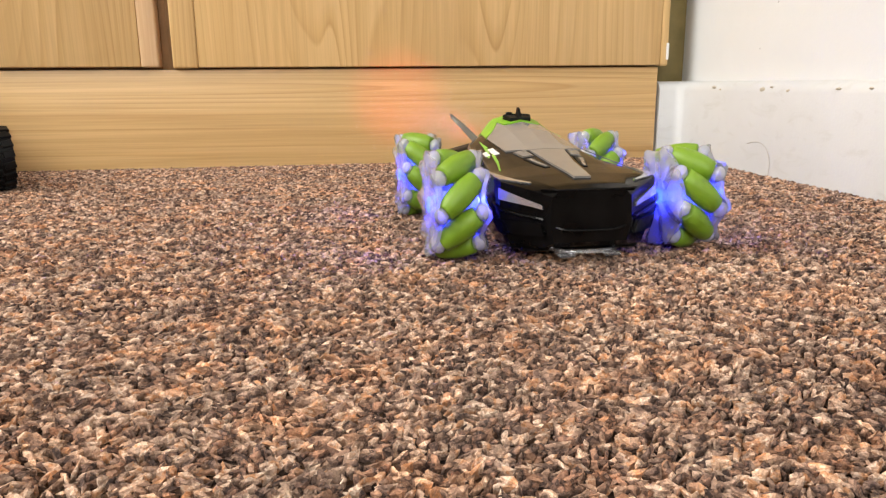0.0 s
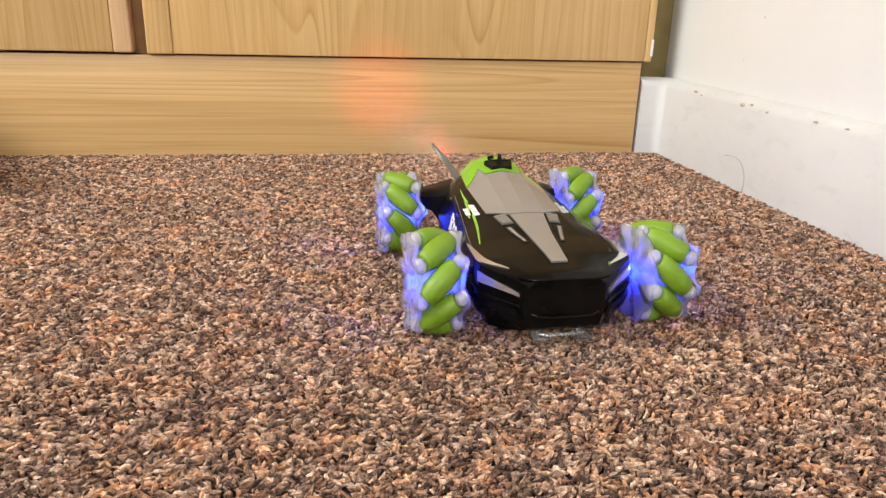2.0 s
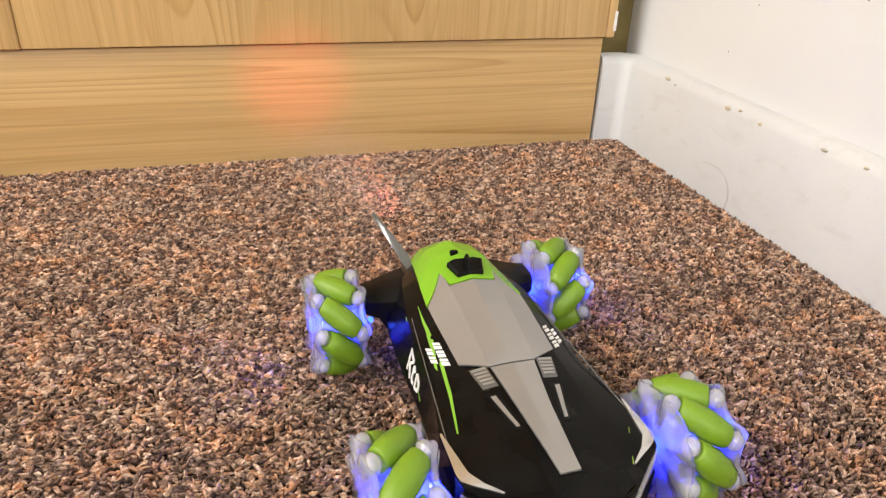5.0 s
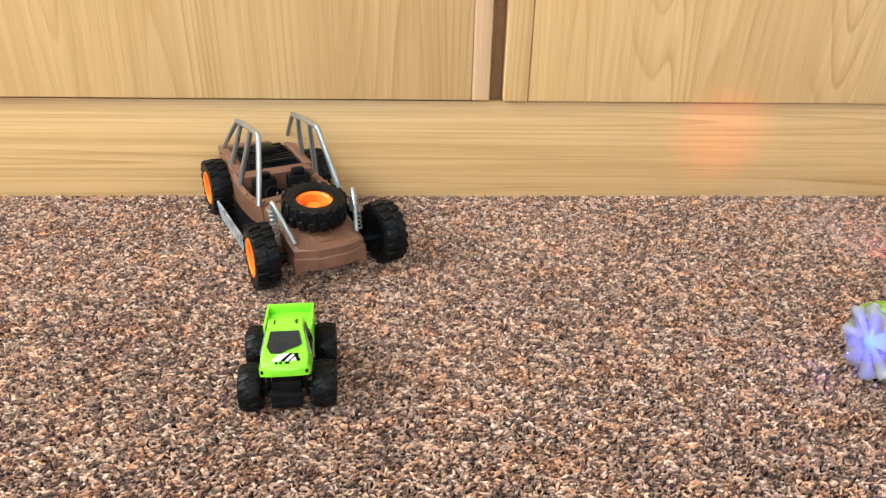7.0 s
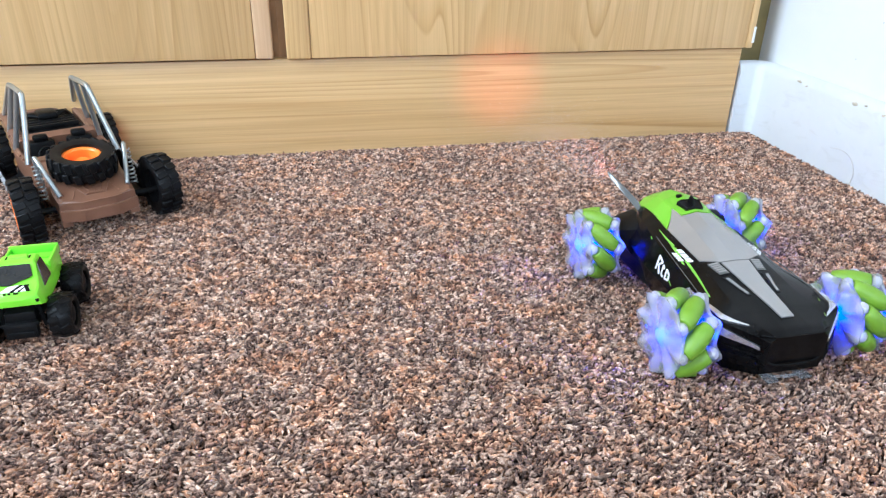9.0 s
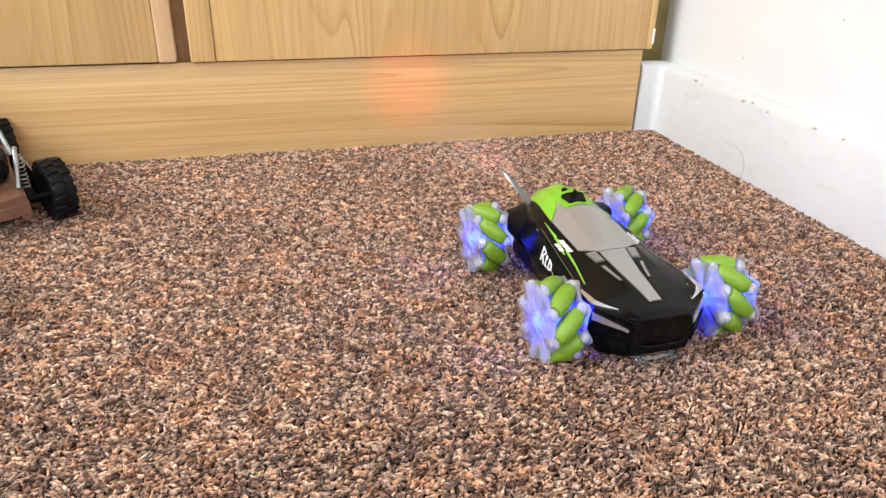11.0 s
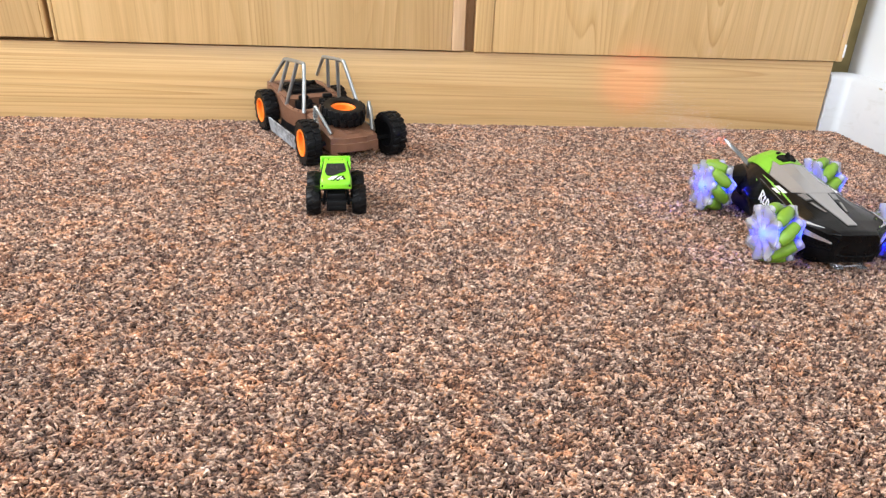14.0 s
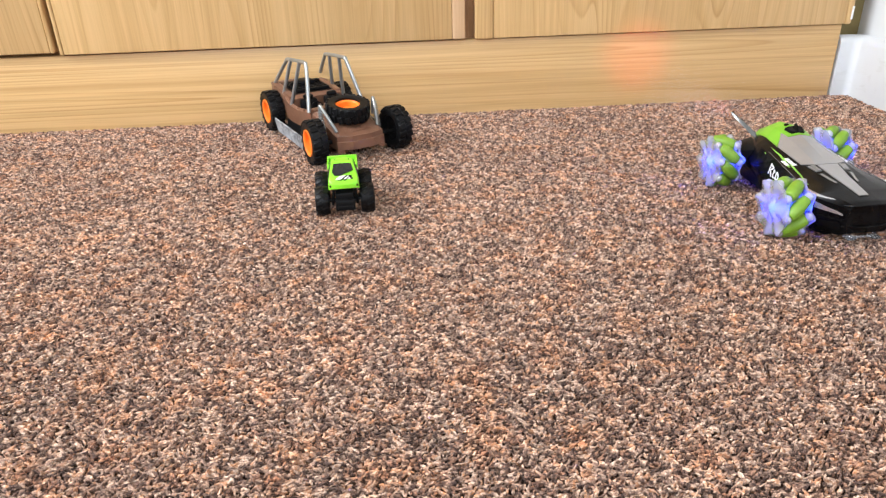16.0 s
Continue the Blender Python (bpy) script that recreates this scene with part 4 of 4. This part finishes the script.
    for x, w, sl in ((-0.0020, 0.0022, 0.85), (0.0030, 0.0010, 0.85), (0.0080, 0.0024, -0.35)):
        q = [(x, -0.0348), (x + w, -0.0348), (x + w + sl * 0.0062, -0.0296), (x + sl * 0.0062, -0.0296)]
        part("bonnet_print", loft([[on_bonnet(a, y, e) for a, y in q] for e in (-0.0003, 0.0006)]), MATT_BLACK, t, "black stripe print on the bonnet")
    for x, w in ((-0.0058, 0.0016), (-0.0030, 0.0016), (0.0005, 0.0030)):
        part("badge_bar", loft([[on_bonnet(a, y, e) for a, y in ((x, -0.0366), (x + w, -0.0366), (x + w, -0.0359), (x, -0.0359))] for e in (-0.0003, 0.0006)]), MATT_BLACK, t)
    return t


monster_truck()

# ---- lights of the stunt car ----
for x, y in WHEELS:
    p = CAR @ Vector((x * 0.97, y, 0.0298))
    lamp("wheel_glow", "POINT", pose(*p), 0.28, (0.016, 0.022, 1.0), soft=0.003)
lamp("tail_glow", "SPOT", look((0.122, 0.585, 0.046), (0.075, 0.897, 0.078)), 1.3, (1.0, 0.05, 0.03), cone=radians(25), soft=0.004)

# ---- water mist drifting from the exhaust ----
rs = np.random.default_rng(11)
M = 38000
u = rs.beta(1.3, 2.0, M)
mid = np.stack([0.118 - 0.055 * u, 0.600 + 0.22 * u, 0.050 + 0.030 * u - 0.020 * u * u], 1)
pos = mid + rs.normal(0, 1, (M, 3)) * (0.010 + 0.026 * u)[:, None] * np.array([1.0, 0.8, 0.6])
pos = pos[(pos[:, 1] < 0.885) & (pos[:, 1] > 0.632) & (pos[:, 2] > 0.004)]
M = len(pos)
r = rs.uniform(0.00007, 0.00013, M)
tet = np.array([(1, 1, 1), (1, -1, -1), (-1, 1, -1), (-1, -1, 1)]) * 0.577
mv = (pos[:, None] + tet[None] * r[:, None, None]).reshape(-1, 3)
mf = (np.array([(0, 1, 2), (0, 3, 1), (0, 2, 3), (1, 3, 2)])[None] + (np.arange(M) * 4)[:, None, None]).reshape(-1, 3)
mist_me = bpy.data.meshes.new("mist")
mist_me.from_pydata(mv.tolist(), [], mf.tolist())
mist_mat = Mat("water_droplets", (0.85, 0.87, 0.9), 0.4).m
tagged(part("mist", mist_me, mist_mat), "thin water mist drifting from the car exhaust", "mist", kind="stuff")

# ---- small marks ----
fibre = part("loose_fibre", tube(soften([(0.4335, 0.690, -0.001), (0.4322, 0.686, 0.016), (0.4328, 0.698, 0.030), (0.4332, 0.716, 0.033), (0.4336, 0.733, 0.029)]), 0.00034, 5), plastic("pale_grey_fibre", (0.46, 0.44, 0.41), 0.9))
tagged(fibre, "loose grey carpet fibre leaning on the skirting board", "fibre")
chip_bm = bmesh.new()
bmesh.ops.create_icosphere(chip_bm, subdivisions=2, radius=1)
for v in chip_bm.verts:
    v.co *= 1 + 0.35 * noise.noise(v.co * 1.7)
chip_me = finish(chip_bm, "paint_chip")
chip_mat = plastic("bared_plaster", (0.47, 0.42, 0.33), 0.8)
for y, z, a, b in ((0.815, 0.0875, 0.0042, 0.0016), (0.800, 0.0850, 0.0020, 0.0010), (0.716, 0.0855, 0.0045, 0.0024), (0.700, 0.0880, 0.0020, 0.0010), (0.672, 0.0845, 0.0028, 0.0016), (0.60, 0.0870, 0.0032, 0.0012), (0.56, 0.0875, 0.0022, 0.0010)):
    part("paint_chip", chip_me, chip_mat, skirting, "bared patch where paint has chipped", Matrix.LocRotScale((SKIRT_X + 0.0012, y, z), None, (0.0016, a, b)))

speck_me = chip_me.copy()
speck_me.materials.clear()
speck_mat = plastic("dark_speck", (0.22, 0.21, 0.20), 0.8)
wall_right = bpy.data.objects["wall_right"]
for y, z, a in ((0.612, 0.192, 0.0011), (0.722, 0.172, 0.0007), (0.748, 0.128, 0.0007)):
    part("speck", speck_me, speck_mat, wall_right, "small dark mark on the paint", Matrix.LocRotScale((XR, y, z), None, (0.0006, a * 0.7, a)))

# ---- carpet pile: small bent loops, each its own fleck ----
rng = np.random.default_rng(5)
step = 0.00250
gx, gy = np.meshgrid(np.arange(-1.06, 0.4335, step), np.arange(0.03, 0.8955, step))
gx, gy = gx.ravel(), gy.ravel()
keep = (gx > -0.62 - 0.62 * gy) & (gx < 0.15 + 1.0 * gy)
gx, gy = gx[keep], gy[keep]
N = len(gx)
gx = np.minimum(gx + rng.uniform(-0.6, 0.6, N) * step, 0.4325)
gy = np.minimum(gy + rng.uniform(-0.6, 0.6, N) * step, 0.8945)
ang = rng.normal(0.2, 0.65, N)
la, lb = rng.uniform(0.0016, 0.0036, N), rng.uniform(0.00055, 0.00115, N)
ht = rng.uniform(0.0020, 0.0046, N)
tilt = rng.uniform(-0.42, 0.42, N)
lean = rng.uniform(-0.0012, 0.0012, (N, 2))
S = 5
th = 2 * np.pi * np.arange(S) / S
levels = ((0.0, 0.6), (0.74, 1.0))
V = np.zeros((N, 2 * S + 1, 3))
for li, (hz, rr) in enumerate(levels):
    wob = rng.uniform(0.65, 1.3, (N, S))
    u = la[:, None] * rr * wob * np.cos(th)[None]
    w = lb[:, None] * rr * wob * np.sin(th)[None] + 0.26 * (u / la[:, None]) ** 2 * la[:, None] * np.sign(tilt)[:, None]
    i = slice(li * S, li * S + S)
    V[:, i, 0] = gx[:, None] + u * np.cos(ang)[:, None] - w * np.sin(ang)[:, None] + lean[:, :1] * hz
    V[:, i, 1] = gy[:, None] + u * np.sin(ang)[:, None] + w * np.cos(ang)[:, None] + lean[:, 1:] * hz
    V[:, i, 2] = -0.0038 + ht[:, None] * hz + (u * tilt[:, None] if hz else 0) + rng.uniform(-0.0003, 0.0003, (N, S))
V[:, -1, 0], V[:, -1, 1], V[:, -1, 2] = gx + lean[:, 0], gy + lean[:, 1], -0.0038 + ht * 0.98
V[:, :, 0] = np.minimum(V[:, :, 0], 0.4338)
V[:, :, 1] = np.minimum(V[:, :, 1], 0.8966)
tri = []
for k in range(S):
    a, b, c, d = k, (k + 1) % S, S + (k + 1) % S, S + k
    tri += [(a, b, c), (a, c, d), (d, c, 2 * S)]
tri = np.array(tri)
F = (tri[None] + (np.arange(N) * (2 * S + 1))[:, None, None]).reshape(-1)
pile_me = bpy.data.meshes.new("carpet_tufts")
pile_me.vertices.add(N * (2 * S + 1))
pile_me.vertices.foreach_set("co", V.reshape(-1))
nt = len(F) // 3
pile_me.loops.add(len(F))
pile_me.loops.foreach_set("vertex_index", F.astype(np.int32))
pile_me.polygons.add(nt)
pile_me.polygons.foreach_set("loop_start", np.arange(0, 3 * nt, 3, dtype=np.int32))
pile_me.polygons.foreach_set("loop_total", np.full(nt, 3, dtype=np.int32))
pile_me.polygons.foreach_set("use_smooth", np.zeros(nt, dtype=bool))
pile_me.update(calc_edges=True)
tufts = part("carpet_tufts", pile_me, PILE, floor, "brown, rust, cream and charcoal carpet tufts")
tufts["kind"] = "stuff"
